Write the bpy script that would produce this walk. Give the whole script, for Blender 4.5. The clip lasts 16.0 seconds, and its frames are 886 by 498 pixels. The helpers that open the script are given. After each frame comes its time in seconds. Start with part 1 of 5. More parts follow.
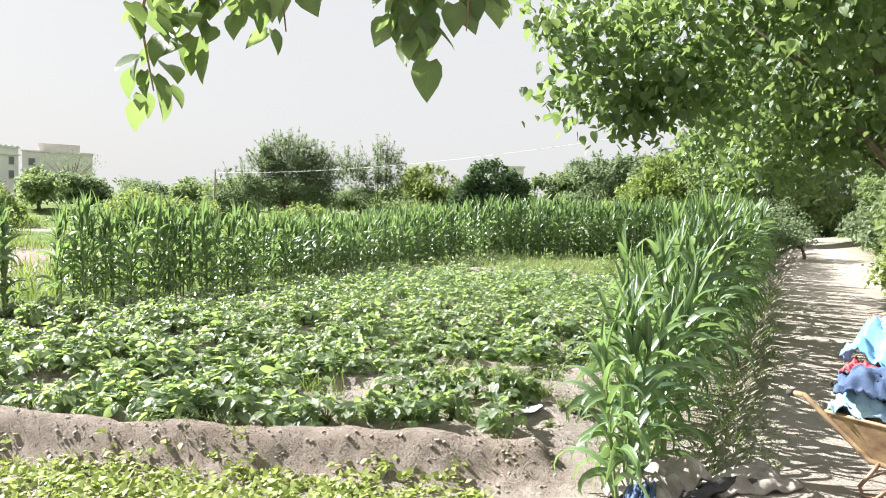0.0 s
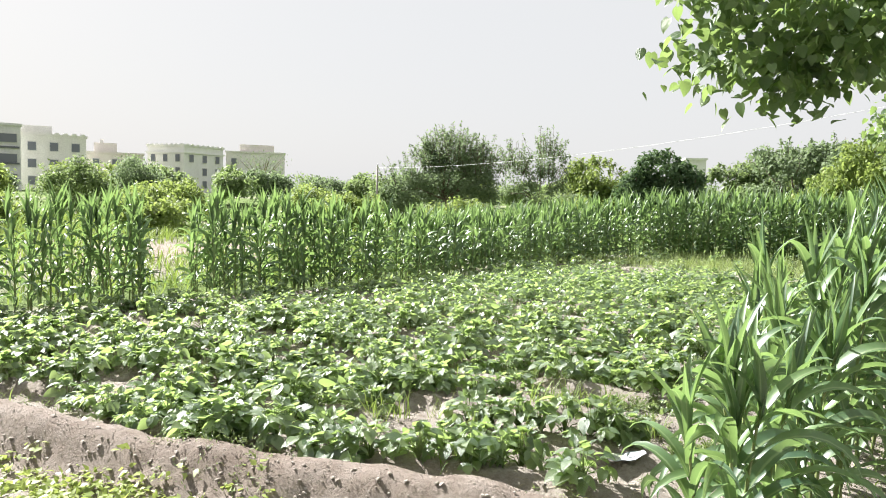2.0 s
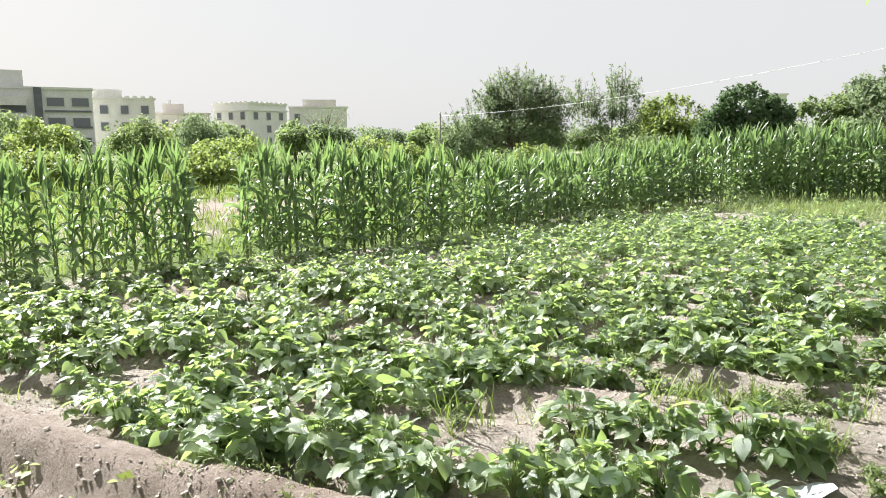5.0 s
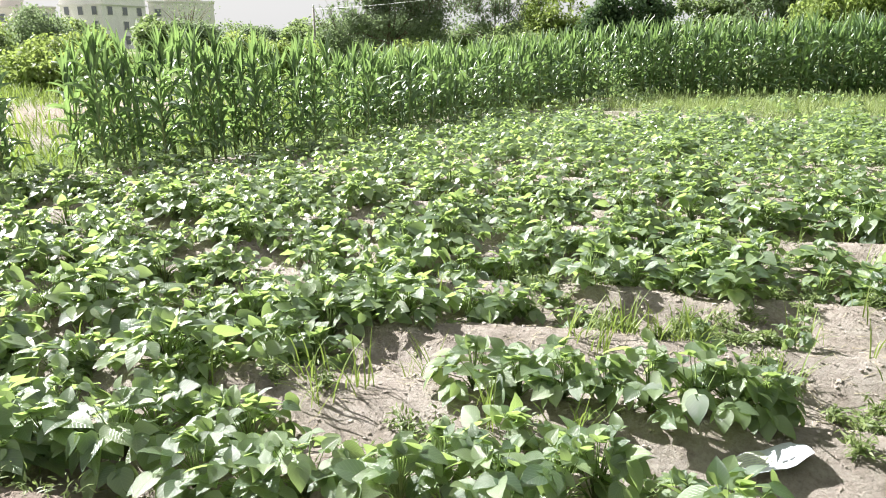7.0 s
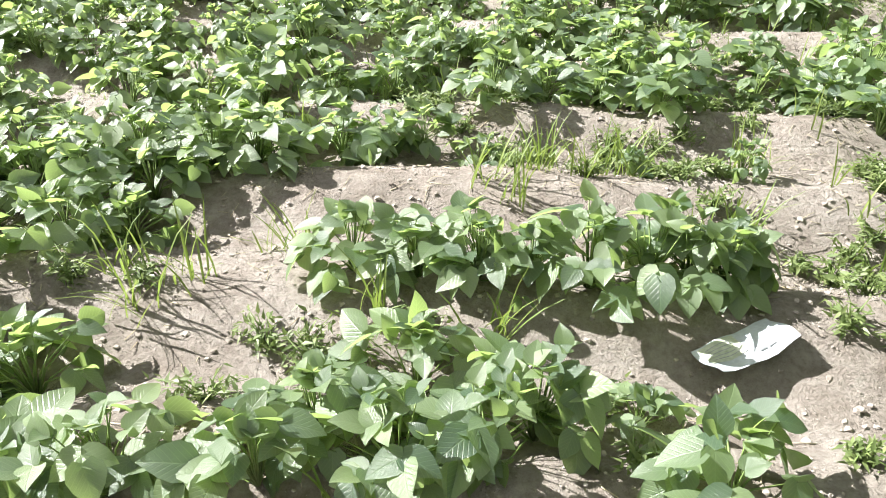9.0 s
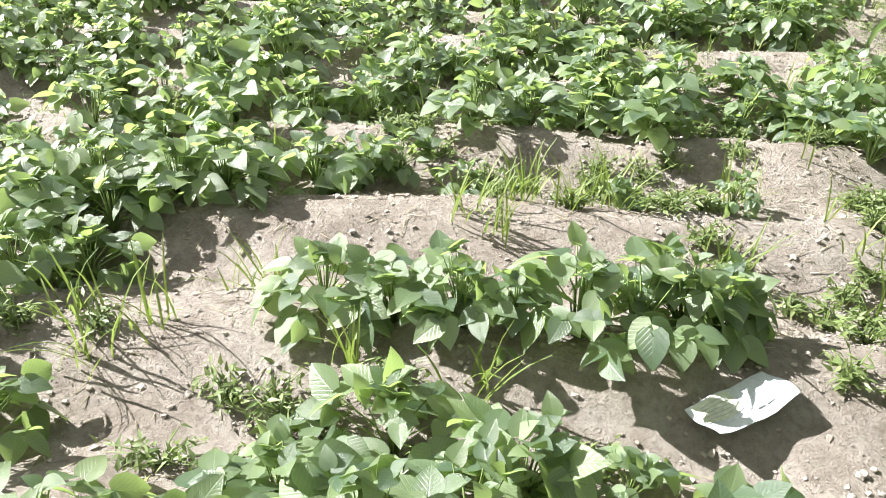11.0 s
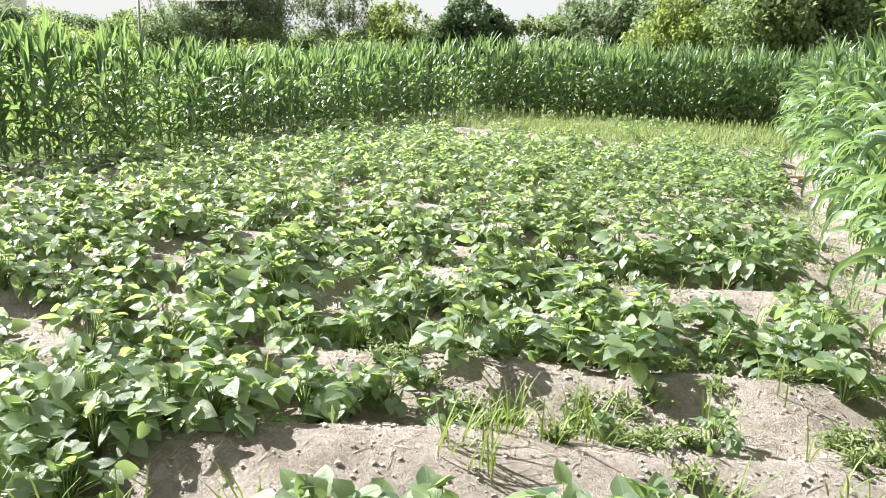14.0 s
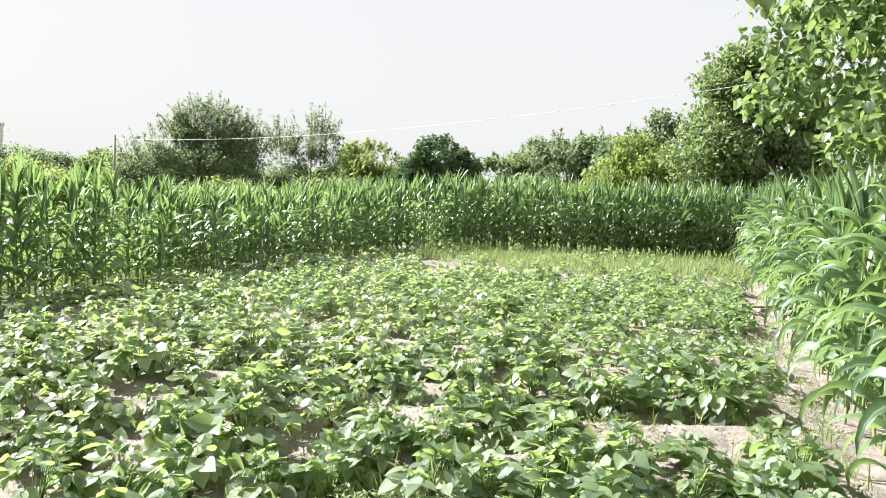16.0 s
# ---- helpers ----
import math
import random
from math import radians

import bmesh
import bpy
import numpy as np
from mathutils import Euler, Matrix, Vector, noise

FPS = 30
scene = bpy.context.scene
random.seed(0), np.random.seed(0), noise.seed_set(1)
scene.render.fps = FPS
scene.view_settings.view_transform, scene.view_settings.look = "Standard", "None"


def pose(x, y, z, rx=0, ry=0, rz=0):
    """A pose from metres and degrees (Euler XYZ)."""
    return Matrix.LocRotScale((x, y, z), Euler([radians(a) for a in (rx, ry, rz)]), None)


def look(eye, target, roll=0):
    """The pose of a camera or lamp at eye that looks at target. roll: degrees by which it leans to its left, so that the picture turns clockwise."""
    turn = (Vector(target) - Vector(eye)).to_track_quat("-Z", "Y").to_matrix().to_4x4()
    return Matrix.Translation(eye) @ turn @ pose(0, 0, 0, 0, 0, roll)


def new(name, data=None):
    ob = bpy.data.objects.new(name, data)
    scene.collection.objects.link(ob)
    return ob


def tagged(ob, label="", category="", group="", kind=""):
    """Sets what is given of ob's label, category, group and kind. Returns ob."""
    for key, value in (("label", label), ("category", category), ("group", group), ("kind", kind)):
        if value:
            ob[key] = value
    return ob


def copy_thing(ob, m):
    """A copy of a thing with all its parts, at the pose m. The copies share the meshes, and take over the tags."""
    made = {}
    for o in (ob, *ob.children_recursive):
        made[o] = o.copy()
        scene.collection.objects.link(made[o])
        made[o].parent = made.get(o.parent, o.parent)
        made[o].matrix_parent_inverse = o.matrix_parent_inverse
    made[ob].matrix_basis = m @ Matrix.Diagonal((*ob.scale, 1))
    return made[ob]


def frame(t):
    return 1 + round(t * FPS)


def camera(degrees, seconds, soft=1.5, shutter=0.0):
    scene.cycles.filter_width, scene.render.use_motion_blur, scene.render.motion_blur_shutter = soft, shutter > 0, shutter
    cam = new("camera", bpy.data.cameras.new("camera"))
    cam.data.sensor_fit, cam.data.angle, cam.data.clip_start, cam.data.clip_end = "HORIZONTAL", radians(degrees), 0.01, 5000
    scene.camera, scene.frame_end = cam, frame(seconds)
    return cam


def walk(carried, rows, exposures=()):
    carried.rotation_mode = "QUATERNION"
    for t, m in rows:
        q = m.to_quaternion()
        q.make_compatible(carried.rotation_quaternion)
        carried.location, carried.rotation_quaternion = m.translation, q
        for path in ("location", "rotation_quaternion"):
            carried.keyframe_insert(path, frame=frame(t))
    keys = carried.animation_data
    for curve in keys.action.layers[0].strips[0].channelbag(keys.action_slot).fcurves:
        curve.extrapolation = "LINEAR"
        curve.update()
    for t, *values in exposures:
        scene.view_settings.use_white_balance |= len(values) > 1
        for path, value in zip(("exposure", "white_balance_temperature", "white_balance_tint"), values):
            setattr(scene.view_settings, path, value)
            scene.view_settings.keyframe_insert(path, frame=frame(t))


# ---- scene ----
cam = camera(63.7, 16.0, soft=1.0)
PATH = [
    (0, (0.503, 0.255, 1.743), (0.317, 2.242, 1.618), 1.9),
    (0.5, (0.711, 0.514, 1.757), (0.44, 2.492, 1.637), 2.2),
    (1, (0.823, 0.84, 1.724), (0.458, 2.801, 1.589), 2.0),
    (1.5, (0.932, 1.122, 1.721), (0.436, 3.054, 1.572), 1.6),
    (2, (1.026, 1.44, 1.729), (0.368, 3.322, 1.575), 1.7),
    (2.5, (1.024, 1.74, 1.708), (0.198, 3.555, 1.562), 1.9),
    (3, (0.969, 2.004, 1.676), (0.009, 3.753, 1.538), 1.8),
    (3.2, (0.942, 2.079, 1.655), (-0.057, 3.806, 1.514), 1.6),
    (5.3, (0.405, 2.724, 1.662), (-0.352, 4.543, 1.318), -0.7),
    (5.5, (0.377, 2.806, 1.661), (-0.335, 4.636, 1.282), -0.8),
    (6, (0.315, 3.052, 1.612), (-0.308, 4.901, 1.172), -0.7),
    (6.5, (0.264, 3.336, 1.557), (-0.304, 5.191, 1.07), -0.3),
    (7, (0.148, 3.615, 1.497), (-0.354, 5.47, 0.94), -0.2),
    (7.5, (0.087, 3.885, 1.452), (-0.344, 5.709, 0.756), -0.2),
    (8, (0.075, 4.101, 1.416), (-0.272, 5.873, 0.555), 0.0),
    (8.5, (0.013, 4.291, 1.363), (-0.21, 5.999, 0.348), 0.0),
    (8.7, (-0.023, 4.376, 1.353), (-0.192, 6.059, 0.287), 0.1),
    (10.8, (-0.039, 4.663, 1.377), (-0.107, 6.326, 0.269), 2.0),
    (11, (-0.043, 4.663, 1.382), (-0.116, 6.347, 0.305), 2.2),
    (11.5, (-0.043, 4.66, 1.395), (-0.132, 6.392, 0.399), 2.5),
    (12, (-0.044, 4.639, 1.416), (-0.139, 6.421, 0.514), 2.7),
    (12.5, (-0.049, 4.613, 1.434), (-0.142, 6.446, 0.639), 3.0),
    (13, (-0.05, 4.598, 1.448), (-0.137, 6.474, 0.761), 3.1),
    (13.5, (-0.055, 4.591, 1.459), (-0.134, 6.498, 0.863), 3.5),
    (14, (-0.057, 4.589, 1.466), (-0.127, 6.519, 0.946), 3.7),
    (14.5, (-0.053, 4.581, 1.472), (-0.112, 6.53, 1.027), 3.9),
    (15, (-0.045, 4.578, 1.484), (-0.091, 6.545, 1.127), 3.9),
    (15.5, (-0.047, 4.582, 1.499), (-0.075, 6.565, 1.243), 3.8),
    (16, (-0.057, 4.584, 1.515), (-0.067, 6.578, 1.357), 3.4),
]
EXPOSURE = [(0, 1.78), (3.0, 1.76), (6.0, 1.72), (8.5, 1.88), (13, 1.9), (16, 1.9)]
walk(cam, [(t, look(eye, target, roll)) for t, eye, target, roll in PATH], EXPOSURE)

# ---- world and sun ----
SUN = Vector((-0.84, 0.28, 0.70)).normalized()
world = bpy.data.worlds.new("hazy_sky")
scene.world = world
world.use_nodes = True
wn, wl = world.node_tree.nodes, world.node_tree.links
wn.clear()
sky = wn.new("ShaderNodeTexSky")
sky.sky_type = "NISHITA"
sky.sun_disc = False
sky.sun_elevation = math.asin(SUN.z)
sky.sun_rotation = math.atan2(SUN.x, SUN.y)
sky.dust_density = 4.0
bg_sky, bg_haze, w_add, w_out = wn.new("ShaderNodeBackground"), wn.new("ShaderNodeBackground"), wn.new("ShaderNodeAddShader"), wn.new("ShaderNodeOutputWorld")
bg_sky.inputs[1].default_value = 0.004
bg_haze.inputs[0].default_value = (0.985, 0.99, 1.0, 1)
bg_haze.inputs[1].default_value = 0.234
wl.new(sky.outputs[0], bg_sky.inputs[0])
wl.new(bg_sky.outputs[0], w_add.inputs[0])
wl.new(bg_haze.outputs[0], w_add.inputs[1])
wl.new(w_add.outputs[0], w_out.inputs[0])
sun_lamp = new("sun", bpy.data.lights.new("sun", "SUN"))
sun_lamp.data.energy = 5.0
sun_lamp.data.angle = radians(0.6)
sun_lamp.data.color = (1.0, 0.98, 0.955)
sun_lamp.matrix_world = look(SUN * 50, (0, 0, 0))

# ---- materials ----


def mat_base(name):
    m = bpy.data.materials.new(name)
    m.use_nodes = True
    nt = m.node_tree
    return m, nt, nt.nodes, nt.links, nt.nodes["Principled BSDF"], nt.nodes["Material Output"]


def noise_node(nt, scale, detail=4.0, coord=None, rough=0.55):
    n = nt.nodes.new("ShaderNodeTexNoise")
    n.inputs["Scale"].default_value = scale
    n.inputs["Detail"].default_value = detail
    n.inputs["Roughness"].default_value = rough
    if coord is not None:
        nt.links.new(coord, n.inputs["Vector"])
    return n


def ramp(nt, fac, stops):
    r = nt.nodes.new("ShaderNodeValToRGB")
    el = r.color_ramp.elements
    while len(el) < len(stops):
        el.new(0.5)
    for e, (p, c) in zip(el, stops):
        e.position, e.color = p, (*c, 1)
    nt.links.new(fac, r.inputs[0])
    return r


def mixc(nt, fac, a, b, mode="MIX"):
    n = nt.nodes.new("ShaderNodeMix")
    n.data_type, n.blend_type = "RGBA", mode
    for sock, v in ((n.inputs[0], fac), (n.inputs[6], a), (n.inputs[7], b)):
        if isinstance(v, (int, float)):
            sock.default_value = v
        elif isinstance(v, tuple):
            sock.default_value = (*v, 1)
        else:
            nt.links.new(v, sock)
    return n.outputs[2]


def leaf_mat(name, dark, light, through_col, rough=0.45, trans=0.38, spec=0.5, veins=False, midrib=False):
    """Leaf: island-to-island colour, fine mottling, light shining through."""
    m, nt, N, L, bsdf, out = mat_base(name)
    geo = N.new("ShaderNodeNewGeometry")
    tc = N.new("ShaderNodeTexCoord")
    info = N.new("ShaderNodeObjectInfo")
    vary = N.new("ShaderNodeMath"); vary.operation = "ADD"
    L.new(geo.outputs["Random Per Island"], vary.inputs[0]); L.new(info.outputs["Random"], vary.inputs[1])
    wrap = N.new("ShaderNodeMath"); wrap.operation = "FRACT"; L.new(vary.outputs[0], wrap.inputs[0])
    r = ramp(nt, wrap.outputs[0], [(0.0, dark), (0.55, tuple((a + b) / 2 for a, b in zip(dark, light))), (1.0, light)])
    n1 = noise_node(nt, 38, 3, tc.outputs["Object"])
    c = mixc(nt, 0.35, r.outputs[0], ramp(nt, n1.outputs[0], [(0.3, (0.45, 0.5, 0.45)), (0.7, (1, 1, 0.9))]).outputs[0], "MULTIPLY")
    if veins:
        uv = N.new("ShaderNodeUVMap")
        sep = N.new("ShaderNodeSeparateXYZ")
        L.new(uv.outputs[0], sep.inputs[0])
        au = N.new("ShaderNodeMath"); au.operation = "ABSOLUTE"; L.new(sep.outputs[0], au.inputs[0])
        ma = N.new("ShaderNodeMath"); ma.operation = "MULTIPLY_ADD"; ma.inputs[1].default_value = -0.9
        L.new(au.outputs[0], ma.inputs[0]); L.new(sep.outputs[1], ma.inputs[2])
        sc = N.new("ShaderNodeMath"); sc.operation = "MULTIPLY"; sc.inputs[1].default_value = 7.0; L.new(ma.outputs[0], sc.inputs[0])
        pp = N.new("ShaderNodeMath"); pp.operation = "PINGPONG"; pp.inputs[1].default_value = 0.5; L.new(sc.outputs[0], pp.inputs[0])
        v1 = N.new("ShaderNodeMapRange"); v1.inputs[1].default_value = 0.0; v1.inputs[2].default_value = 0.13; v1.inputs[3].default_value = 1; v1.inputs[4].default_value = 0
        L.new(pp.outputs[0], v1.inputs[0])
        v2 = N.new("ShaderNodeMapRange"); v2.inputs[1].default_value = 0.0; v2.inputs[2].default_value = 0.03; v2.inputs[3].default_value = 1; v2.inputs[4].default_value = 0
        L.new(au.outputs[0], v2.inputs[0])
        mx = N.new("ShaderNodeMath"); mx.operation = "MAXIMUM"; L.new(v1.outputs[0], mx.inputs[0]); L.new(v2.outputs[0], mx.inputs[1])
        mf = N.new("ShaderNodeMath"); mf.operation = "MULTIPLY"; mf.inputs[1].default_value = 0.16; L.new(mx.outputs[0], mf.inputs[0])
        c = mixc(nt, mf.outputs[0], c, tuple(min(1, v * 1.7) for v in light))
        b2 = N.new("ShaderNodeBump"); b2.inputs["Strength"].default_value = 0.35; b2.inputs["Distance"].default_value = 0.004; b2.invert = True
        nb = noise_node(nt, 55, 2, tc.outputs["Object"])
        addh = N.new("ShaderNodeMath"); addh.operation = "ADD"; L.new(mx.outputs[0], addh.inputs[0]); L.new(nb.outputs[0], addh.inputs[1])
        L.new(addh.outputs[0], b2.inputs["Height"])
        L.new(b2.outputs[0], bsdf.inputs["Normal"])
    if midrib:
        uv = N.new("ShaderNodeUVMap")
        sep = N.new("ShaderNodeSeparateXYZ"); L.new(uv.outputs[0], sep.inputs[0])
        au = N.new("ShaderNodeMath"); au.operation = "ABSOLUTE"; L.new(sep.outputs[0], au.inputs[0])
        rib = N.new("ShaderNodeMapRange"); rib.inputs[1].default_value = 0.03; rib.inputs[2].default_value = 0.10; rib.inputs[3].default_value = 0.55; rib.inputs[4].default_value = 0
        L.new(au.outputs[0], rib.inputs[0])
        c = mixc(nt, rib.outputs[0], c, (0.34, 0.42, 0.22))
    L.new(c, bsdf.inputs["Base Color"])
    bsdf.inputs["Roughness"].default_value = rough
    bsdf.inputs["Specular IOR Level"].default_value = spec
    tr = N.new("ShaderNodeBsdfTranslucent")
    tcl = mixc(nt, 0.6, c, through_col)
    L.new(tcl, tr.inputs[0])
    mx2 = N.new("ShaderNodeMixShader")
    mx2.inputs[0].default_value = trans
    L.new(bsdf.outputs[0], mx2.inputs[1])
    L.new(tr.outputs[0], mx2.inputs[2])
    L.new(mx2.outputs[0], out.inputs[0])
    return m


def rough_mat(name, a, b, scale=8.0, rough=0.85, bump=0.3, dist=0.01, metal=0.0, fine=60.0):
    """A matt or metal surface with mottling at two scales and relief."""
    m, nt, N, L, bsdf, out = mat_base(name)
    tc = N.new("ShaderNodeTexCoord")
    n1 = noise_node(nt, scale, 5, tc.outputs["Object"])
    n2 = noise_node(nt, fine, 3, tc.outputs["Object"])
    r1 = ramp(nt, n1.outputs[0], [(0.32, a), (0.68, b)])
    c = mixc(nt, 0.5, r1.outputs[0], ramp(nt, n2.outputs[0], [(0.3, (0.6, 0.6, 0.6)), (0.7, (1, 1, 1))]).outputs[0], "MULTIPLY")
    L.new(c, bsdf.inputs["Base Color"])
    bsdf.inputs["Roughness"].default_value = rough
    bsdf.inputs["Metallic"].default_value = metal
    bm_ = N.new("ShaderNodeBump")
    bm_.inputs["Strength"].default_value, bm_.inputs["Distance"].default_value = bump, dist
    L.new(n2.outputs[0], bm_.inputs["Height"])
    L.new(bm_.outputs[0], bsdf.inputs["Normal"])
    return m


def ground_mat():
    m, nt, N, L, bsdf, out = mat_base("dry_soil")
    geo = N.new("ShaderNodeNewGeometry")
    pos = geo.outputs["Position"]
    big, mid, fine = noise_node(nt, 0.8, 5, pos), noise_node(nt, 7, 6, pos, 0.65), noise_node(nt, 45, 8, pos, 0.75)
    soil = ramp(nt, mid.outputs[0], [(0.3, (0.29, 0.25, 0.215)), (0.5, (0.42, 0.375, 0.335)), (0.72, (0.53, 0.485, 0.445))]).outputs[0]
    soil = mixc(nt, 0.55, soil, ramp(nt, fine.outputs[0], [(0.36, (0.5, 0.47, 0.45)), (0.52, (0.9, 0.9, 0.9)), (0.66, (1.15, 1.15, 1.15))]).outputs[0], "MULTIPLY")
    soil = mixc(nt, 0.35, soil, ramp(nt, big.outputs[0], [(0.35, (0.7, 0.66, 0.6)), (0.65, (1, 1, 1))]).outputs[0], "MULTIPLY")
    at = N.new("ShaderNodeAttribute"); at.attribute_name = "zone"
    sep = N.new("ShaderNodeSeparateXYZ"); L.new(at.outputs["Vector"], sep.inputs[0])
    path_c = mixc(nt, 0.4, (0.50, 0.445, 0.39), soil)
    c = mixc(nt, sep.outputs[0], soil, path_c)
    grass_c = ramp(nt, mid.outputs[0], [(0.3, (0.05, 0.085, 0.02)), (0.7, (0.16, 0.22, 0.06))]).outputs[0]
    c = mixc(nt, sep.outputs[1], c, grass_c)
    brown = mixc(nt, 0.4, (0.235, 0.175, 0.14), soil)
    c = mixc(nt, sep.outputs[2], c, brown)
    L.new(c, bsdf.inputs["Base Color"])
    bsdf.inputs["Roughness"].default_value = 0.95
    bsdf.inputs["Specular IOR Level"].default_value = 0.15
    vor = noise_node(nt, 16, 8, pos, 0.8)
    ad = N.new("ShaderNodeMath"); ad.operation = "MULTIPLY_ADD"; ad.inputs[1].default_value = 0.8
    L.new(fine.outputs[0], ad.inputs[0]); L.new(vor.outputs[0], ad.inputs[2])
    crumb = N.new("ShaderNodeTexVoronoi"); crumb.inputs["Scale"].default_value = 62.0; crumb.inputs["Randomness"].default_value = 1.0
    wv = N.new("ShaderNodeMixRGB"); wv.inputs[0].default_value = 0.06
    L.new(pos, wv.inputs[1]); L.new(fine.outputs["Color"], wv.inputs[2]); L.new(wv.outputs[0], crumb.inputs["Vector"])
    cr = N.new("ShaderNodeMath"); cr.operation = "MULTIPLY_ADD"; cr.inputs[1].default_value = -0.35
    L.new(crumb.outputs["Distance"], cr.inputs[0]); L.new(ad.outputs[0], cr.inputs[2])
    b = N.new("ShaderNodeBump"); b.inputs["Strength"].default_value = 0.95; b.inputs["Distance"].default_value = 0.027
    L.new(cr.outputs[0], b.inputs["Height"]); L.new(b.outputs[0], bsdf.inputs["Normal"])
    return m


M_SOIL = ground_mat()
M_CLOD = rough_mat("soil_clod", (0.28, 0.24, 0.205), (0.44, 0.395, 0.355), 12, 0.95, 0.6, 0.01)
M_BEAN = leaf_mat("bean_leaf", (0.055, 0.098, 0.068), (0.25, 0.325, 0.175), (0.57, 0.77, 0.20), 0.36, 0.46, 1.0, True)
M_BEAN_FAR = leaf_mat("bean_leaf_far", (0.055, 0.098, 0.068), (0.25, 0.325, 0.175), (0.57, 0.77, 0.20), 0.36, 0.46, 1.0)
M_STEM = rough_mat("green_stem", (0.12, 0.19, 0.05), (0.22, 0.30, 0.09), 20, 0.6, 0.1, 0.002)
M_CORN = leaf_mat("maize_leaf", (0.05, 0.10, 0.065), (0.165, 0.265, 0.105), (0.38, 0.57, 0.15), 0.38, 0.37, 0.8, midrib=True)
M_STALK = rough_mat("maize_stalk", (0.14, 0.20, 0.06), (0.26, 0.29, 0.11), 9, 0.5, 0.1, 0.003)
M_GRASS = leaf_mat("grass_blade", (0.10, 0.17, 0.03), (0.24, 0.30, 0.08), (0.38, 0.5, 0.1), 0.5, 0.35)
M_DRYGRASS = leaf_mat("pale_grass", (0.15, 0.22, 0.07), (0.31, 0.36, 0.14), (0.42, 0.52, 0.16), 0.6, 0.35)
M_WEED = leaf_mat("weed_leaf", (0.10, 0.15, 0.05), (0.24, 0.29, 0.12), (0.32, 0.42, 0.12), 0.5, 0.35)
M_SEEDLING = leaf_mat("seedling_leaf", (0.22, 0.29, 0.07), (0.42, 0.48, 0.17), (0.5, 0.6, 0.14), 0.5, 0.35)
M_MULB = leaf_mat("mulberry_leaf", (0.045, 0.095, 0.04), (0.17, 0.24, 0.095), (0.40, 0.55, 0.15), 0.36, 0.44, 0.8, True)
# greyer, paler green: haze over the far trees is put into the leaf colour
M_HAZETREE = leaf_mat("hazed_grey_green_leaf", (0.13, 0.18, 0.11), (0.27, 0.33, 0.20), (0.28, 0.38, 0.16), 0.65, 0.4, 0.3)
# dark green lifted a little, with distance haze painted into it
M_DARKTREE = leaf_mat("dark_green_leaf", (0.06, 0.11, 0.06), (0.13, 0.19, 0.09), (0.15, 0.24, 0.08), 0.6, 0.35, 0.3)
M_MIDTREE = leaf_mat("mid_green_leaf", (0.11, 0.16, 0.08), (0.25, 0.31, 0.145), (0.36, 0.48, 0.16), 0.6, 0.45, 0.35)
M_YELTREE = leaf_mat("yellow_green_leaf", (0.12, 0.18, 0.045), (0.27, 0.335, 0.11), (0.44, 0.55, 0.14), 0.6, 0.42, 0.35)
M_BARK = rough_mat("bark", (0.12, 0.09, 0.065), (0.25, 0.20, 0.15), 14, 0.9, 0.7, 0.02)
M_TWIG = rough_mat("young_branch", (0.22, 0.15, 0.09), (0.36, 0.26, 0.17), 14, 0.75, 0.4, 0.006)

# ---- mesh helpers ----


class Buf:
    """Collects vertices, faces and leaf coordinates for one mesh."""

    def __init__(self):
        self.v, self.f, self.uv, self.n = [], [], [], 0

    def add(self, v, f, uv=None):
        self.v.append(np.asarray(v, float))
        self.f.extend([tuple(i + self.n for i in q) for q in f])
        self.uv.append(np.zeros((len(v), 2)) if uv is None else np.asarray(uv, float))
        self.n += len(v)

    def mesh(self, name, material, smooth=True):
        me = bpy.data.meshes.new(name)
        vs = np.concatenate(self.v) if self.v else np.zeros((0, 3))
        me.from_pydata(vs.tolist(), [], self.f)
        me.materials.append(material)
        uvs = np.concatenate(self.uv) if self.uv else np.zeros((0, 2))
        if np.any(uvs):
            lay = me.uv_layers.new(name="UVMap")
            idx = np.empty(len(me.loops), np.int32)
            me.loops.foreach_get("vertex_index", idx)
            lay.data.foreach_set("uv", uvs[idx].astype(np.float32).ravel())
        if smooth:
            me.shade_smooth()
        me.update()
        return me


def link(name, mesh, parent=None, label=""):
    ob = new(name, mesh)
    if parent is not None:
        ob.parent = parent
    if label:
        tagged(ob, label)
    return ob


def part(name, bm, material, parent, label="", smooth=False):
    me = bpy.data.meshes.new(name)
    bm.to_mesh(me)
    bm.free()
    me.materials.append(material)
    if smooth:
        me.shade_smooth()
    return link(name, me, parent, label)


def rotm(yaw, pitch=0.0, roll=0.0):
    """Turn of a leaf that points along +y: roll about its length, pitch up, then yaw."""
    cy, sy, cp, sp, cr, sr = math.cos(yaw), math.sin(yaw), math.cos(pitch), math.sin(pitch), math.cos(roll), math.sin(roll)
    rz = np.array(((cy, -sy, 0), (sy, cy, 0), (0, 0, 1)))
    rx = np.array(((1, 0, 0), (0, cp, -sp), (0, sp, cp)))
    ry = np.array(((cr, 0, sr), (0, 1, 0), (-sr, 0, cr)))
    return rz @ rx @ ry


